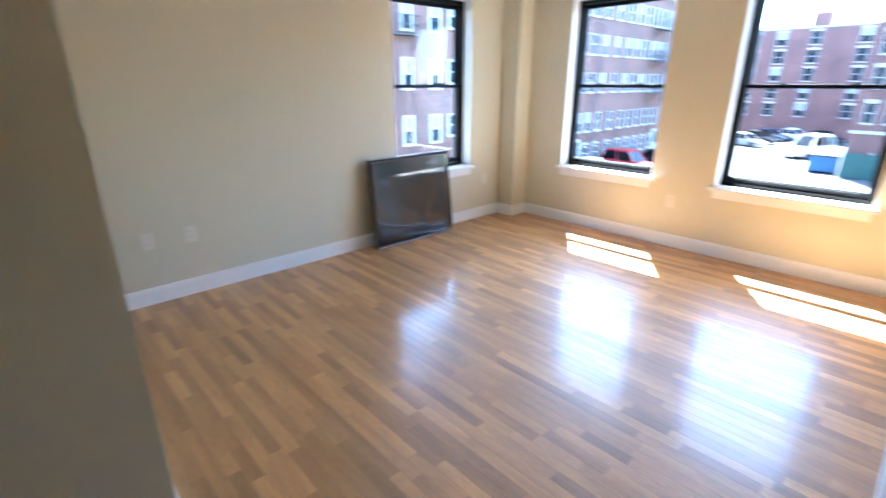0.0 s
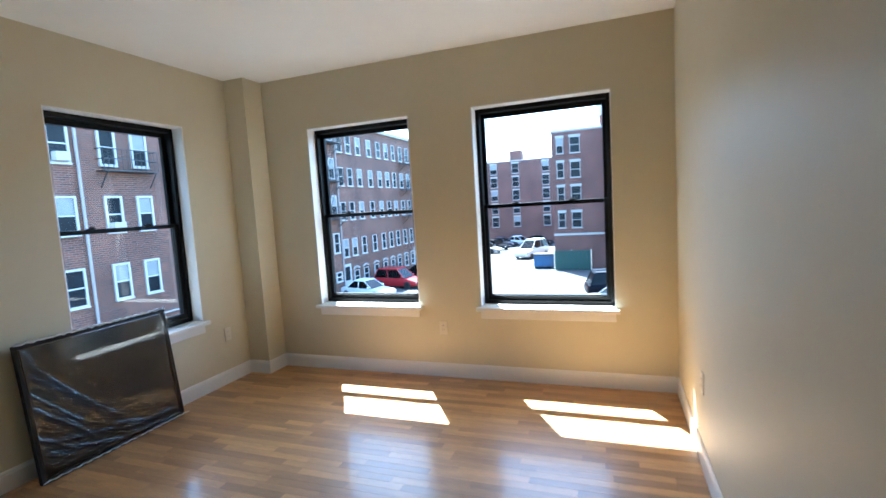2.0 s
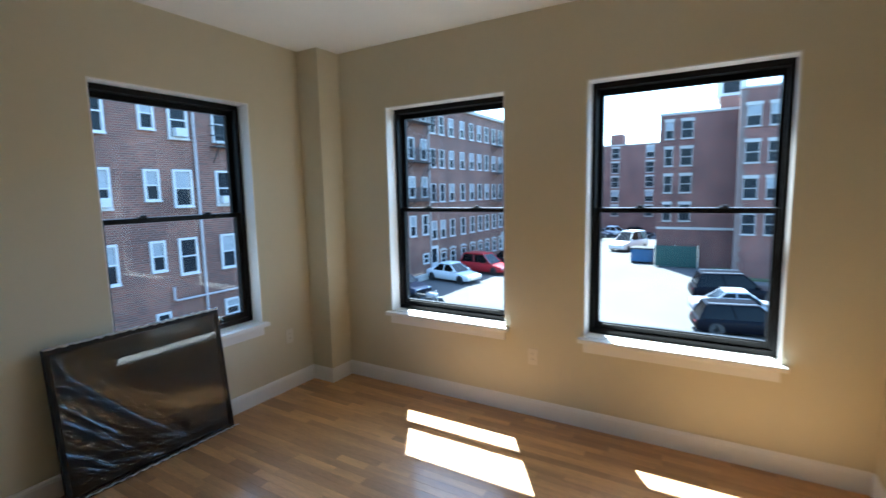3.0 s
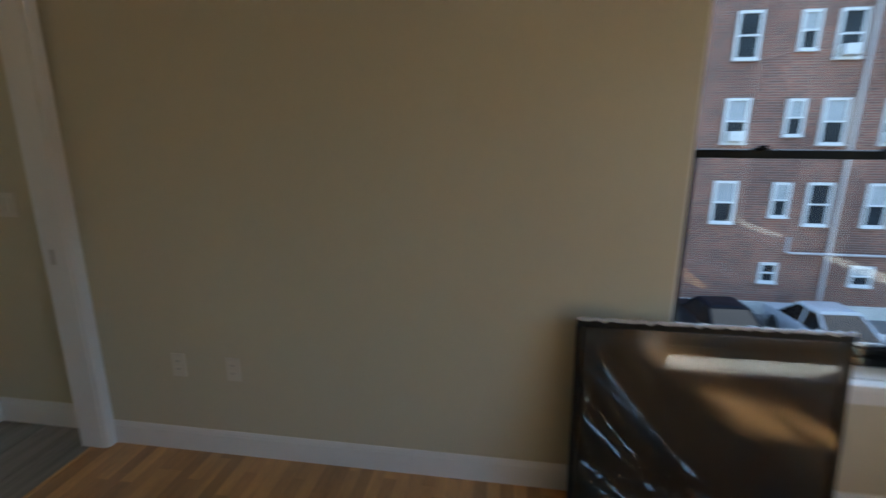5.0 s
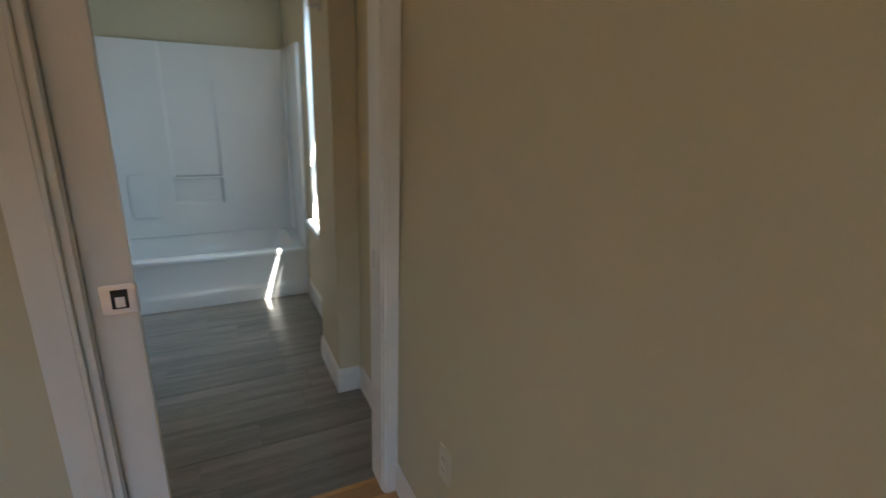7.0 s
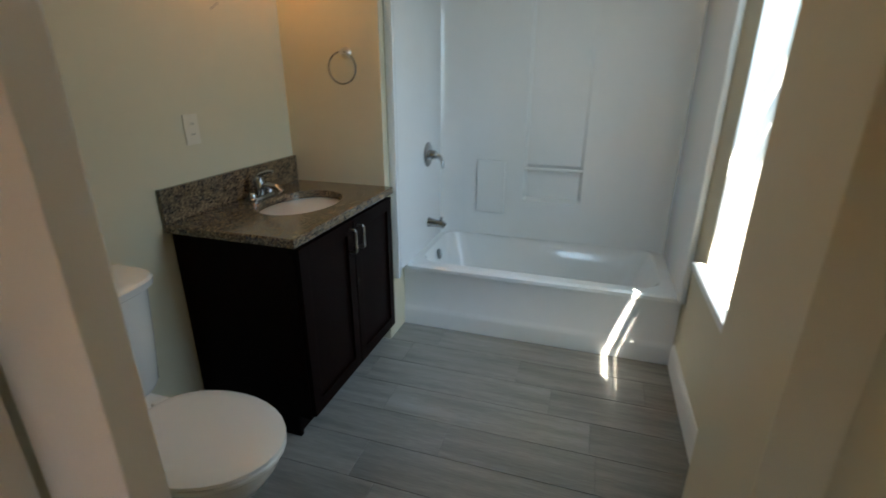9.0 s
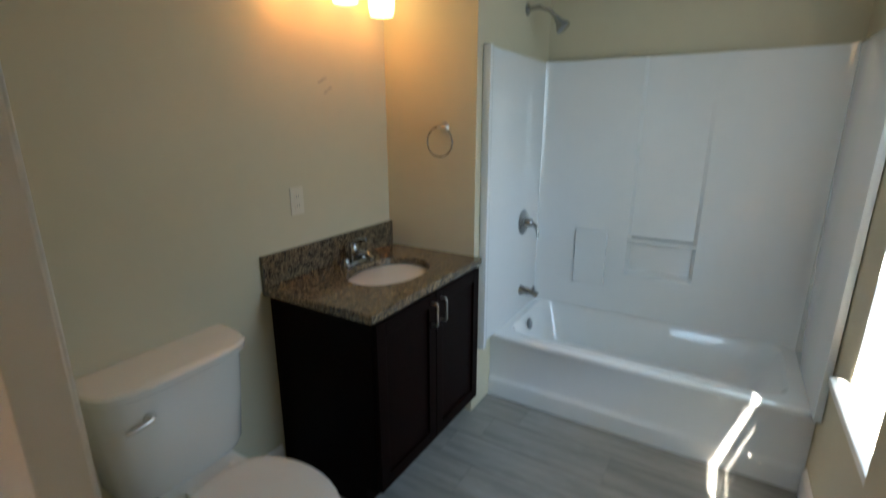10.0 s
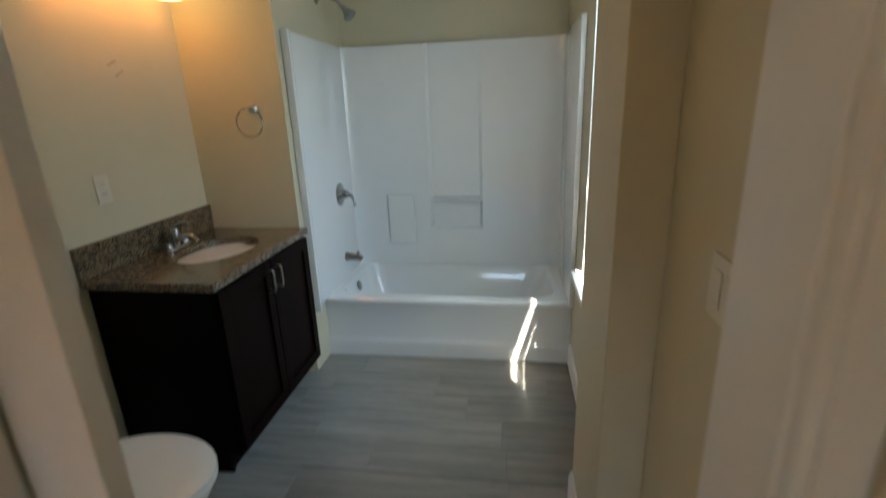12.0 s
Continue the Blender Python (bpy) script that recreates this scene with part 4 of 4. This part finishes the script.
for r, zc in enumerate((7.68, 4.8, 1.95, -0.97, -3.62)):
    for j, (yc, w_, h_, up_) in enumerate(NEAR):
        low = r == 4
        if low and j % 2:
            continue
        a = far_window(wb, w_, 0.62 if low else h_, SH, rnd.random() < 0.6)
        a.location = (0, yc - 25, zc - GZ + (0 if low else up_))
        a.rotation_euler = (0, 0, radians(-90))
        if (r, j) in ((1, 7), (2, 8), (2, 5), (3, 12)):
            ac = cuboid(-0.26, 0.26, 0.04, 0.36, -h_ / 2 + 0.01, -h_ / 2 + 0.36, 0.015)
            for k in range(5):
                box(ac, -0.22, 0.22, 0.358, 0.372, -h_ / 2 + 0.06 + k * 0.055, -h_ / 2 + 0.085 + k * 0.055)
            part("air_conditioner", ac, M_FRAME, a, "white window air conditioner", local=True)
FAR = (33.5, 34.87, 36.47, 38.4, 40.2, 41.8, 43.35, 45.0, 46.6, 48.3, 50.1, 52.0, 53.8, 55.4, 57.3, 59.4)
for r, zc in enumerate((6.92, 4.26, 1.5, -1.5)):
    for yc in FAR:
        a = far_window(wb, 0.66, 1.36, SH, rnd.random() < 0.3, edge=0.05)
        a.location = (-0.15, yc - 25, zc - GZ)
        a.rotation_euler = (0, 0, radians(-90))
for j, yc in enumerate(FAR):
    a = far_window(wb, 0.7, 0.95, SH, False, edge=0.05)
    a.location = (-0.15, yc - 25, -4.0 - GZ)
    a.rotation_euler = (0, 0, radians(-90))
    lintel = bmesh.new()
    rise = [(-0.5 + 1.0 * k / 8, 0.14 * (1 - (k / 4 - 1) ** 2)) for k in range(9)]
    loft(lintel, [[(x, yc + u, -3.25 + z) for u, z in rise] + [(x, yc + u, -3.40 + z) for u, z in reversed(rise)] for x in (-17.15, -17.05)])
    part("lintel", lintel, M_STONE, wb, "pale arched lintel")
for yp, top_z in ((13.62, 8.7), (28.9, 8.7), (32.6, 8.7), (49.2, 8.4)):
    bm = bmesh.new()
    sweep(bm, [(-16.88, yp, GZ), (-16.88, yp, top_z)], 0.06, 8)
    part("drainpipe", bm, M_PIPE, wb, "pale painted drainpipe", smooth=True)
bm = bmesh.new()
sweep(bm, [(-16.86, 12.18, -2.2), (-16.86, 12.18, -2.76), (-16.86, 12.3, -2.8), (-16.86, 18.4, -2.8)], 0.05, 8)
part("waste_pipe", bm, M_PIPE, wb, "white pipe along the brickwork", smooth=True)


def fire_balcony(y0, y1, floors, out):
    """Iron landings with rails, one over another, tied by a ladder."""
    fe = bmesh.new()
    for zc in floors:
        for k in range(6):
            box(fe, -17 + out * k / 6, -17 + out * (k + 0.7) / 6, y0, y1, zc - 0.05, zc)
        n = max(4, round((y1 - y0) / 0.2))
        for k in range(n + 1):
            yy = y0 + (y1 - y0) * k / n
            box(fe, -17 + out - 0.02, -17 + out, yy - 0.01, yy + 0.01, zc, zc + 0.9)
        for h_ in (0.45, 0.88):
            box(fe, -17 + out - 0.03, -17 + out + 0.01, y0, y1, zc + h_, zc + h_ + 0.035)
            for e in (y0, y1 - 0.03):
                box(fe, -17, -17 + out, e, e + 0.03, zc + h_, zc + h_ + 0.035)
        for e in (y0 + 0.1, y1 - 0.15):
            loft(fe, [[(-17, e + d, zc - 0.75 + q) for d, q in ((0, 0), (0.04, 0), (0.04, 0.06), (0, 0.06))], [(-17 + out, e + d, zc - 0.08 + q) for d, q in ((0, 0), (0.04, 0), (0.04, 0.06), (0, 0.06))]])
    for za, zb in zip(floors, floors[1:]):
        for e in (0.0, 0.4):
            sweep(fe, [(-17 + out * 0.6, y0 + 0.5 + e, za), (-17 + out * 0.6, y1 - 0.9 + e, zb)], 0.025, 5)
    return fe


part("fire_escape", fire_balcony(29.4, 32.5, (0.95, 3.8, 6.7), 0.9), M_IRON, wb, "black iron fire escape balconies")
part("fire_escape", fire_balcony(44.4, 47.2, (0.55, 3.3, 5.95), 0.75), M_IRON, wb, "black iron fire escape balconies")
part("fire_escape", fire_balcony(14.4, 16.9, (3.82,), 0.5), M_IRON, wb, "narrow iron balcony under two windows")
for yd in (33.3, 47.6, 49.4):
    d = part("door", cuboid(-17.15, -17.02, yd - 0.6, yd + 0.6, GZ + 0.05, GZ + 2.5), M_FRAME, wb, "white painted entrance door")
    part("door_glass", cuboid(-17.02, -17.0, yd - 0.35, yd + 0.35, GZ + 1.2, GZ + 2.3), M_PANE, d)
# corner block to the north
nb = thing("apartment_building", (8, 46, GZ), "dark red brick apartment block behind the dumpsters", "building")
part("wall", cuboid(-2.0, 26, 46, 60, GZ, 7.55), M_BRICK2, nb)
part("parapet", cuboid(-2.06, 26.06, 45.94, 60.06, 7.55, 7.75), M_STONE, nb, "pale parapet coping")
part("roof_house", cuboid(2.3, 26, 47.5, 56, 7.7, 8.9), M_BRICK2, nb)
ph = part("penthouse", cuboid(2.0, 4.2, 48.5, 52, 8.9, 10.6), M_FRAME, nb, "pale rooftop stair house")
part("penthouse_window", cuboid(2.5, 3.7, 48.45, 48.5, 9.3, 10.3), M_PANE, ph)
part("band_course", cuboid(-2.04, 26, 45.93, 46, -2.05, -1.85), M_STONE, nb, "pale stone band")
for zc in (6.3, 4.05, 1.8, -0.6):
    for xc in (-1.25, 0.1):
        a = far_window(nb, 0.8 if xc > 0 else 0.55, 1.35, SH, rnd.random() < 0.4, True)
        a.location = (xc - 8, 0, zc - GZ)
        a.rotation_euler = (0, 0, radians(180))
for zc in (6.3, 4.05, 1.8, -0.6):
    for yc in (48.2, 51.5, 55):
        a = far_window(nb, 0.8, 1.35, SH, rnd.random() < 0.5, True)
        a.location = (-10.0, yc - 46, zc - GZ)
        a.rotation_euler = (0, 0, radians(90))
part("wing_wall", cuboid(3.72, 26, 42, 45.99, GZ, 8.4), M_BRICK2, nb)
part("wing_coping", cuboid(3.66, 26.06, 41.94, 45.9, 8.4, 8.55), M_STONE, nb, "pale parapet coping")
for k in range(34):
    w_ = 0.42 if k % 2 else 0.28
    part("quoin", cuboid(3.70, 3.72 + w_, 41.975, 42.3, GZ + k * 0.40 + 0.01, GZ + k * 0.40 + 0.39), M_LINTEL, nb)
for zc in (6.5, 3.93, 1.35, -1.25):
    for xc in (4.55, 5.95, 8.0, 10.2):
        a = far_window(nb, 0.8, 1.4, SH, rnd.random() < 0.4, True)
        a.location = (xc - 8, -4.0, zc - GZ)
        a.rotation_euler = (0, 0, radians(180))
# distant block
fb = thing("apartment_building", (-10, 75, GZ), "distant red brick apartment block with stepped roofline", "building")
part("wall", cuboid(-40, -4.5, 75, 90, GZ, 7.7), M_BRICK2, fb)
part("chimney", cuboid(-12.0, -10.2, 75.5, 78, 7.7, 9.4), M_BRICK2, fb)
part("wing_wall", cuboid(-4.5, 8, 77, 90, GZ, 7.2), M_BRICK2, fb)
part("coping", cuboid(-40, -4.5, 74.94, 75.4, 7.7, 7.88), M_STONE, fb)
for zc in (6.6, 4.5, 2.4, 0.3, -1.8):
    for xc in (-17.5, -14.6, -11.1, -6.4):
        a = far_window(fb, 1.0, 1.45, SH, rnd.random() < 0.4, True)
        a.location = (xc + 10, 0, zc - GZ)
        a.rotation_euler = (0, 0, radians(180))
struct("verge", cuboid(2.2, 30, 41.2, 45.98, GZ, GZ + 0.12), M_GRASS, "narrow grass verge along the brick block", "grass verge")


# ---- vehicles ----
def car(name, x, y, turn, paint, label, length=4.6, width=1.8, height=1.45, suv=False):
    c = thing(name, (x, y, GZ), label, "car", "parked cars")
    c.rotation_euler = (0, 0, radians(turn))
    L, W, Hh = length / 2, width / 2, height
    belt = Hh * (0.60 if not suv else 0.56)
    P = lambda n, b_, m_, par=c, lab="", sm=True: part(n, b_, m_, par, lab, smooth=sm, local=True)
    bm = bmesh.new()
    secs = [(-L, 0.80, 0.42, belt * 0.78), (-L * 0.97, 0.93, 0.28, belt * 0.93), (-L * 0.80, 1.0, 0.22, belt), (-L * 0.3, 1.0, 0.20, belt), (L * 0.3, 1.0, 0.20, belt * 0.97), (L * 0.70, 0.98, 0.22, belt * 0.86), (L * 0.95, 0.90, 0.28, belt * 0.72), (L, 0.76, 0.40, belt * 0.58)]
    rings = []
    for xx, ww, lo, hi in secs:
        w_ = W * ww
        rings.append([(xx, -w_ * 0.9, lo), (xx, w_ * 0.9, lo), (xx, w_, lo + 0.14), (xx, w_, hi - 0.16), (xx, w_ * 0.93, hi - 0.03), (xx, w_ * 0.6, hi), (xx, -w_ * 0.6, hi), (xx, -w_ * 0.93, hi - 0.03), (xx, -w_, hi - 0.16), (xx, -w_, lo + 0.14)])
    loft(bm, rings)
    body = P("body", bm, paint)
    bk = -L * (0.92 if suv else 0.62)
    bt = -L * (0.80 if suv else 0.34)
    ft, fk = L * 0.12, L * 0.46
    bm = bmesh.new()
    base = [(bk, -W * 0.90), (fk, -W * 0.86), (fk, W * 0.86), (bk, W * 0.90)]
    topp = [(bt, -W * 0.68), (ft, -W * 0.68), (ft, W * 0.68), (bt, W * 0.68)]
    loft(bm, [[(a, b, belt - 0.05) for a, b in base], [(a, b, Hh - 0.10) for a, b in topp]])
    P("glasshouse", bm, M_CARGLASS, c, "dark car windows", False)
    bm = bmesh.new()
    loft(bm, [[(a, b * 1.02, Hh - 0.115) for a, b in topp], [(a * 0.97, b * 0.98, Hh - 0.04) for a, b in topp], [(a * 0.9, b * 0.8, Hh) for a, b in topp]])
    P("roof", bm, paint)
    for sgn in (-1, 1):
        for f_ in (0.0, 0.48, 1.0):
            bm = bmesh.new()
            x0_, x1_ = bk + (fk - bk) * f_, bt + (ft - bt) * f_
            yb, yt = sgn * W * (0.905 - 0.04 * f_), sgn * W * 0.69
            sweep(bm, [(x0_, yb, belt - 0.05), (x1_, yt, Hh - 0.10)], 0.035, 6)
            P("pillar", bm, paint)
    for sx in (-0.62, 0.62):
        for sgn in (-1, 1):
            bm = bmesh.new()
            lathe(bm, (sx * L, sgn * (W - 0.20), 0.33), (0, sgn, 0), [(0, 0.30), (0.02, 0.33), (0.19, 0.33), (0.215, 0.30), (0.215, 0.21)], 20)
            ty = P("tyre", bm, M_TYRE)
            bm = bmesh.new()
            lathe(bm, (sx * L, sgn * (W - 0.20), 0.33), (0, sgn, 0), [(0.10, 0.21), (0.205, 0.21), (0.21, 0.17), (0.19, 0.06), (0.212, 0.04)], 14)
            P("rim", bm, M_NICKEL, ty)
    for sgn in (-1, 1):
        P("headlight", cuboid(L * 0.90, L * 0.985, sgn * W * 0.62 - 0.17, sgn * W * 0.62 + 0.17, belt * 0.54, belt * 0.68, 0.02), M_LAMPW)
        P("tail_light", cuboid(-L * 0.995, -L * 0.95, sgn * W * 0.66 - 0.13, sgn * W * 0.66 + 0.13, belt * 0.62, belt * 0.82, 0.02), M_LAMPR)
        P("mirror", cuboid(fk * 0.8 - 0.06, fk * 0.8 + 0.06, sgn * W * 0.98 - 0.08, sgn * W * 0.98 + 0.08, belt - 0.02, belt + 0.12, 0.02), paint)
    if suv:
        for sgn in (-1, 1):
            bm = bmesh.new()
            sweep(bm, [(bt + 0.1, sgn * W * 0.62, Hh + 0.02), (ft - 0.1, sgn * W * 0.62, Hh + 0.02)], 0.02, 6)
            P("roof_rail", bm, M_NICKEL)
    return c


CP = lambda n, col: mat(n, col, 0.35, vary=0.03, coat=0.2)
C_WHITE, C_RED, C_DARK, C_SILV, C_BLUE = CP("white car paint", (0.62, 0.63, 0.64)), CP("red car paint", (0.32, 0.012, 0.018)), mat("dark navy car paint", (0.0035, 0.004, 0.007), 0.4, vary=0.1, spec=0.06), CP("silver car paint", (0.28, 0.29, 0.31)), CP("blue car paint", (0.02, 0.024, 0.045))
car("sedan", -14.9, 32.5, -12, C_WHITE, "white sedan parked below the brick flats")
car("hatchback", -14.2, 36.9, -10, C_RED, "red crossover parked beside the white sedan", 4.5, 1.85, 1.68, True)
car("sedan", -13.4, 40.8, -10, C_DARK, "black car parked beyond the red crossover")
car("suv", 3.8, 33.9, 12, C_DARK, "dark navy estate car with roof rails", 4.9, 1.95, 1.75, True)
car("sedan", 3.9, 30.0, 12, C_SILV, "silver car parked between dark ones")
car("suv", 4.2, 26.7, 12, C_DARK, "dark crossover in the sunlit car park", 4.7, 1.85, 1.50, True)
car("sedan", -16.0, 27.0, -8, C_BLUE, "dark blue car at the edge of the shade")
for k, (xx, yy, pc, lb) in enumerate(((-13.0, 62, C_SILV, "silver car far down the car park"), (-12.8, 66, C_DARK, "dark car far down the car park"), (-12.6, 70, C_BLUE, "blue car far down the car park"), (-10.5, 72, C_WHITE, "white car far down the car park"), (-7.4, 71, C_DARK, "dark car by the distant block"))):
    car("sedan", xx, yy, -20, pc, lb)
for yy, pc, lb in ((9.0, C_DARK, "dark car parked under the west windows"), (12.2, C_SILV, "silver car parked under the west windows")):
    car("sedan", -13.8, yy, 3, pc, lb)
car("van", -6.0, 56.5, 250, C_WHITE, "white van parked by the dumpster", 5.4, 2.0, 2.1, True)


def motorcycle(x, y, turn):
    mc = thing("motorcycle", (x, y, GZ), "dark motorcycle with pale tank parked in the sun", "motorcycle")
    mc.rotation_euler = (0, 0, radians(turn))
    P = lambda n, b_, m_, par=mc, lab="": part(n, b_, m_, par, lab, smooth=True, local=True)
    for sx in (-0.72, 0.74):
        bm = bmesh.new()
        lathe(bm, (sx, -0.06, 0.32), (0, 1, 0), [(0, 0.24), (0.01, 0.30), (0.06, 0.32), (0.11, 0.30), (0.12, 0.24)], 20)
        ty = P("tyre", bm, M_TYRE)
        bm = bmesh.new()
        lathe(bm, (sx, -0.05, 0.32), (0, 1, 0), [(0, 0.235), (0.02, 0.06), (0.08, 0.06), (0.10, 0.235)], 14)
        P("rim", bm, M_NICKEL, ty)
    P("engine", cuboid(-0.25, 0.28, -0.16, 0.16, 0.22, 0.58, 0.05), M_IRON)
    bm = bmesh.new()
    loft(bm, [[(xx, w_ * sy, z_) for sy, z_ in ((-0.6, lo), (-1, (lo + hi) / 2), (-0.6, hi), (0.6, hi), (1, (lo + hi) / 2), (0.6, lo))] for xx, w_, lo, hi in ((-0.12, 0.10, 0.66, 0.82), (0.1, 0.15, 0.62, 0.92), (0.34, 0.13, 0.64, 0.90), (0.46, 0.06, 0.70, 0.82))])
    P("tank", bm, C_SILV)
    bm = bmesh.new()
    loft(bm, [[(xx, w_ * sy, z_) for sy, z_ in ((-1, lo), (-0.8, hi), (0.8, hi), (1, lo))] for xx, w_, lo, hi in ((-0.85, 0.08, 0.74, 0.86), (-0.5, 0.14, 0.66, 0.80), (-0.1, 0.13, 0.64, 0.78))])
    P("seat", bm, M_TYRE)
    for sgn in (-1, 1):
        bm = bmesh.new()
        sweep(bm, [(0.74, sgn * 0.09, 0.32), (0.50, sgn * 0.09, 0.95)], 0.025, 8)
        P("fork", bm, M_NICKEL)
    bm = bmesh.new()
    sweep(bm, [(0.36, -0.38, 1.03), (0.45, -0.2, 1.0), (0.5, 0, 0.97), (0.45, 0.2, 1.0), (0.36, 0.38, 1.03)], 0.016, 8)
    P("handlebar", bm, M_NICKEL)
    bm = bmesh.new()
    lathe(bm, (0.52, 0, 0.84), (1, 0, 0), [(0, 0.05), (0.06, 0.09), (0.10, 0.09), (0.11, 0.07)], 14)
    P("headlight", bm, M_LAMPW)
    P("front_fender", cuboid(0.55, 0.95, -0.07, 0.07, 0.62, 0.68, 0.02), C_SILV)
    bm = bmesh.new()
    sweep(bm, [(0.1, 0.2, 0.25), (-0.3, 0.22, 0.24), (-0.95, 0.22, 0.34)], 0.04, 8)
    P("exhaust", bm, M_NICKEL)
    return mc


motorcycle(-12.0, 24.4, 10)

# ---- dumpster and its fence ----
M_DUMP = mat("blue dumpster paint", (0.02, 0.075, 0.17), 0.45, vary=0.2, scale=2)
M_FENCE = mat("green fence slats", (0.012, 0.05, 0.04), 0.6, vary=0.2, scale=3)
dp = thing("dumpster", (-3.2, 47.6, GZ), "blue steel dumpster with dark lid", "dumpster")
bm = bmesh.new()
loft(bm, [[(x, y, z) for x, y in ((-4.2, 46.9), (-2.3, 46.9), (-2.3, 48.5), (-4.2, 48.5))] for z in (GZ + 0.15, GZ + 1.3)])
part("bin", bm, M_DUMP, dp)
part("lid", cuboid(-4.25, -2.25, 46.8, 48.5, GZ + 1.3, GZ + 1.42, 0.03), M_TYRE, dp, "dark plastic lid")
for xx in (-3.9, -3.25, -2.6):
    part("rib", cuboid(xx - 0.05, xx + 0.05, 46.84, 46.9, GZ + 0.2, GZ + 1.28), M_DUMP, dp)
for xx in (-4.1, -2.4):
    part("skid", cuboid(xx - 0.08, xx + 0.08, 46.9, 48.5, GZ, GZ + 0.15), M_IRON, dp)
fn = thing("dumpster_fence", (-0.4, 45.6, GZ), "green slatted fence enclosing the dumpster", "fence")
for k in range(9):
    part("fence_panel", cuboid(-2.0 + k * 0.36, -2.0 + k * 0.36 + 0.33, 45.58, 45.62, GZ + 0.06, GZ + 1.85), M_FENCE, fn)
for xx in (-2.05, -0.45, 1.28):
    part("post", cuboid(xx - 0.04, xx + 0.04, 45.62, 45.70, GZ, GZ + 1.95), M_NICKEL, fn)

# ---- oak strips ----
rng = random.Random(11)
STRIP = 0.058
cache = {}


def plank_mesh(n, length, width, thick, gap, material):
    key = (n, round(length, 3), round(width, 3))
    if key not in cache:
        b = 0.0005 if n.startswith("oak") else 0.0012
        bm = bmesh.new()
        x, y_ = length / 2 - gap, width / 2 - gap
        loft(bm, [[(sx * x, sy * y_, -thick) for sx, sy in ((-1, -1), (1, -1), (1, 1), (-1, 1))], [(sx * x, sy * y_, -b) for sx, sy in ((-1, -1), (1, -1), (1, 1), (-1, 1))], [(sx * (x - b), sy * (y_ - b), 0) for sx, sy in ((-1, -1), (1, -1), (1, 1), (-1, 1))]])
        bmesh.ops.recalc_face_normals(bm, faces=bm.faces)
        me = bpy.data.meshes.new(n)
        bm.to_mesh(me)
        bm.free()
        me.materials.append(material)
        cache[key] = me
    return cache[key]


def lay(name, parent, x0, x1, y0, y1, w, lengths, top_z, thick, gap, material, jitter=0.0, joined=None):
    """Rows of boards along x; with joined, all of them in one mesh of that material."""
    o = origin_of(parent)
    rows = max(1, round((y1 - y0) / w))
    w = (y1 - y0) / rows
    verts, faces = [], []
    for r in range(rows):
        x = x0 - rng.random() * max(lengths) * 0.8
        while x < x1 - 0.01:
            ln = rng.choice(lengths)
            a, b = max(x, x0), min(x + ln, x1)
            x += ln
            if b - a <= 0.02:
                continue
            yc = y0 + (r + 0.5) * w
            if joined:
                e, k = 0.0005, len(verts)
                for d, z in ((gap, -thick), (gap, -e), (gap + e, 0)):
                    verts += [(a + d, yc - w / 2 + d, top_z + z), (b - d, yc - w / 2 + d, top_z + z), (b - d, yc + w / 2 - d, top_z + z), (a + d, yc + w / 2 - d, top_z + z)]
                faces += [(k + q + i, k + q + (i + 1) % 4, k + q + 4 + (i + 1) % 4, k + q + 4 + i) for q in (0, 4) for i in range(4)] + [(k + 8, k + 9, k + 10, k + 11)]
                continue
            ob = new(name, plank_mesh(name, b - a, w, thick, gap, material))
            ob.parent = parent
            ob.location = Vector(((a + b) / 2, yc, top_z + rng.uniform(-jitter, jitter))) - o
    if joined:
        me = bpy.data.meshes.new(name)
        me.from_pydata([Vector(v) - o for v in verts], [], faces)
        me.materials.append(joined)
        ob = new(name, me)
        ob.parent = parent
        tagged(ob, kind="stuff")


SHORT = (0.22, 0.3, 0.4, 0.5, 0.65, 0.8)
Y1, Y2 = 16 * STRIP, 50 * STRIP
lay("oak_strip", floor, 0.0, XE, Y1, Y2, STRIP, SHORT, 0.0, 0.011, 0.00015, M_OAK)
lay("oak_strips", floor, 0.0, XE, 0.0, Y1, STRIP, SHORT, 0.0, 0.011, 0.00015, M_OAK, joined=M_OAKS)
lay("oak_strips", floor, 0.0, XE, Y2, YN, STRIP, SHORT, 0.0, 0.011, 0.00015, M_OAK, joined=M_OAKS)
lay("oak_strips", floor, 2.08, XE, -0.83, 0.0, STRIP, SHORT, 0.0, 0.011, 0.00015, M_OAK, joined=M_OAKS)
lay("oak_strip", floor, 0.06, 2.08, -0.075, 0.0, 0.075, (0.9,), 0.0, 0.011, 0.0003, M_OAK)
lay("oak_board", floor, 2.08, XE, -2.6, -0.83, 0.30, (1.6,), 0.0, 0.011, 0.0006, M_OAK)
lay("tile", floor_bath, XN, XB, -2.2, -0.095, 0.20, (0.9, 0.9, 0.6), 0.0, 0.006, 0.0008, M_TILE, 0.0002)
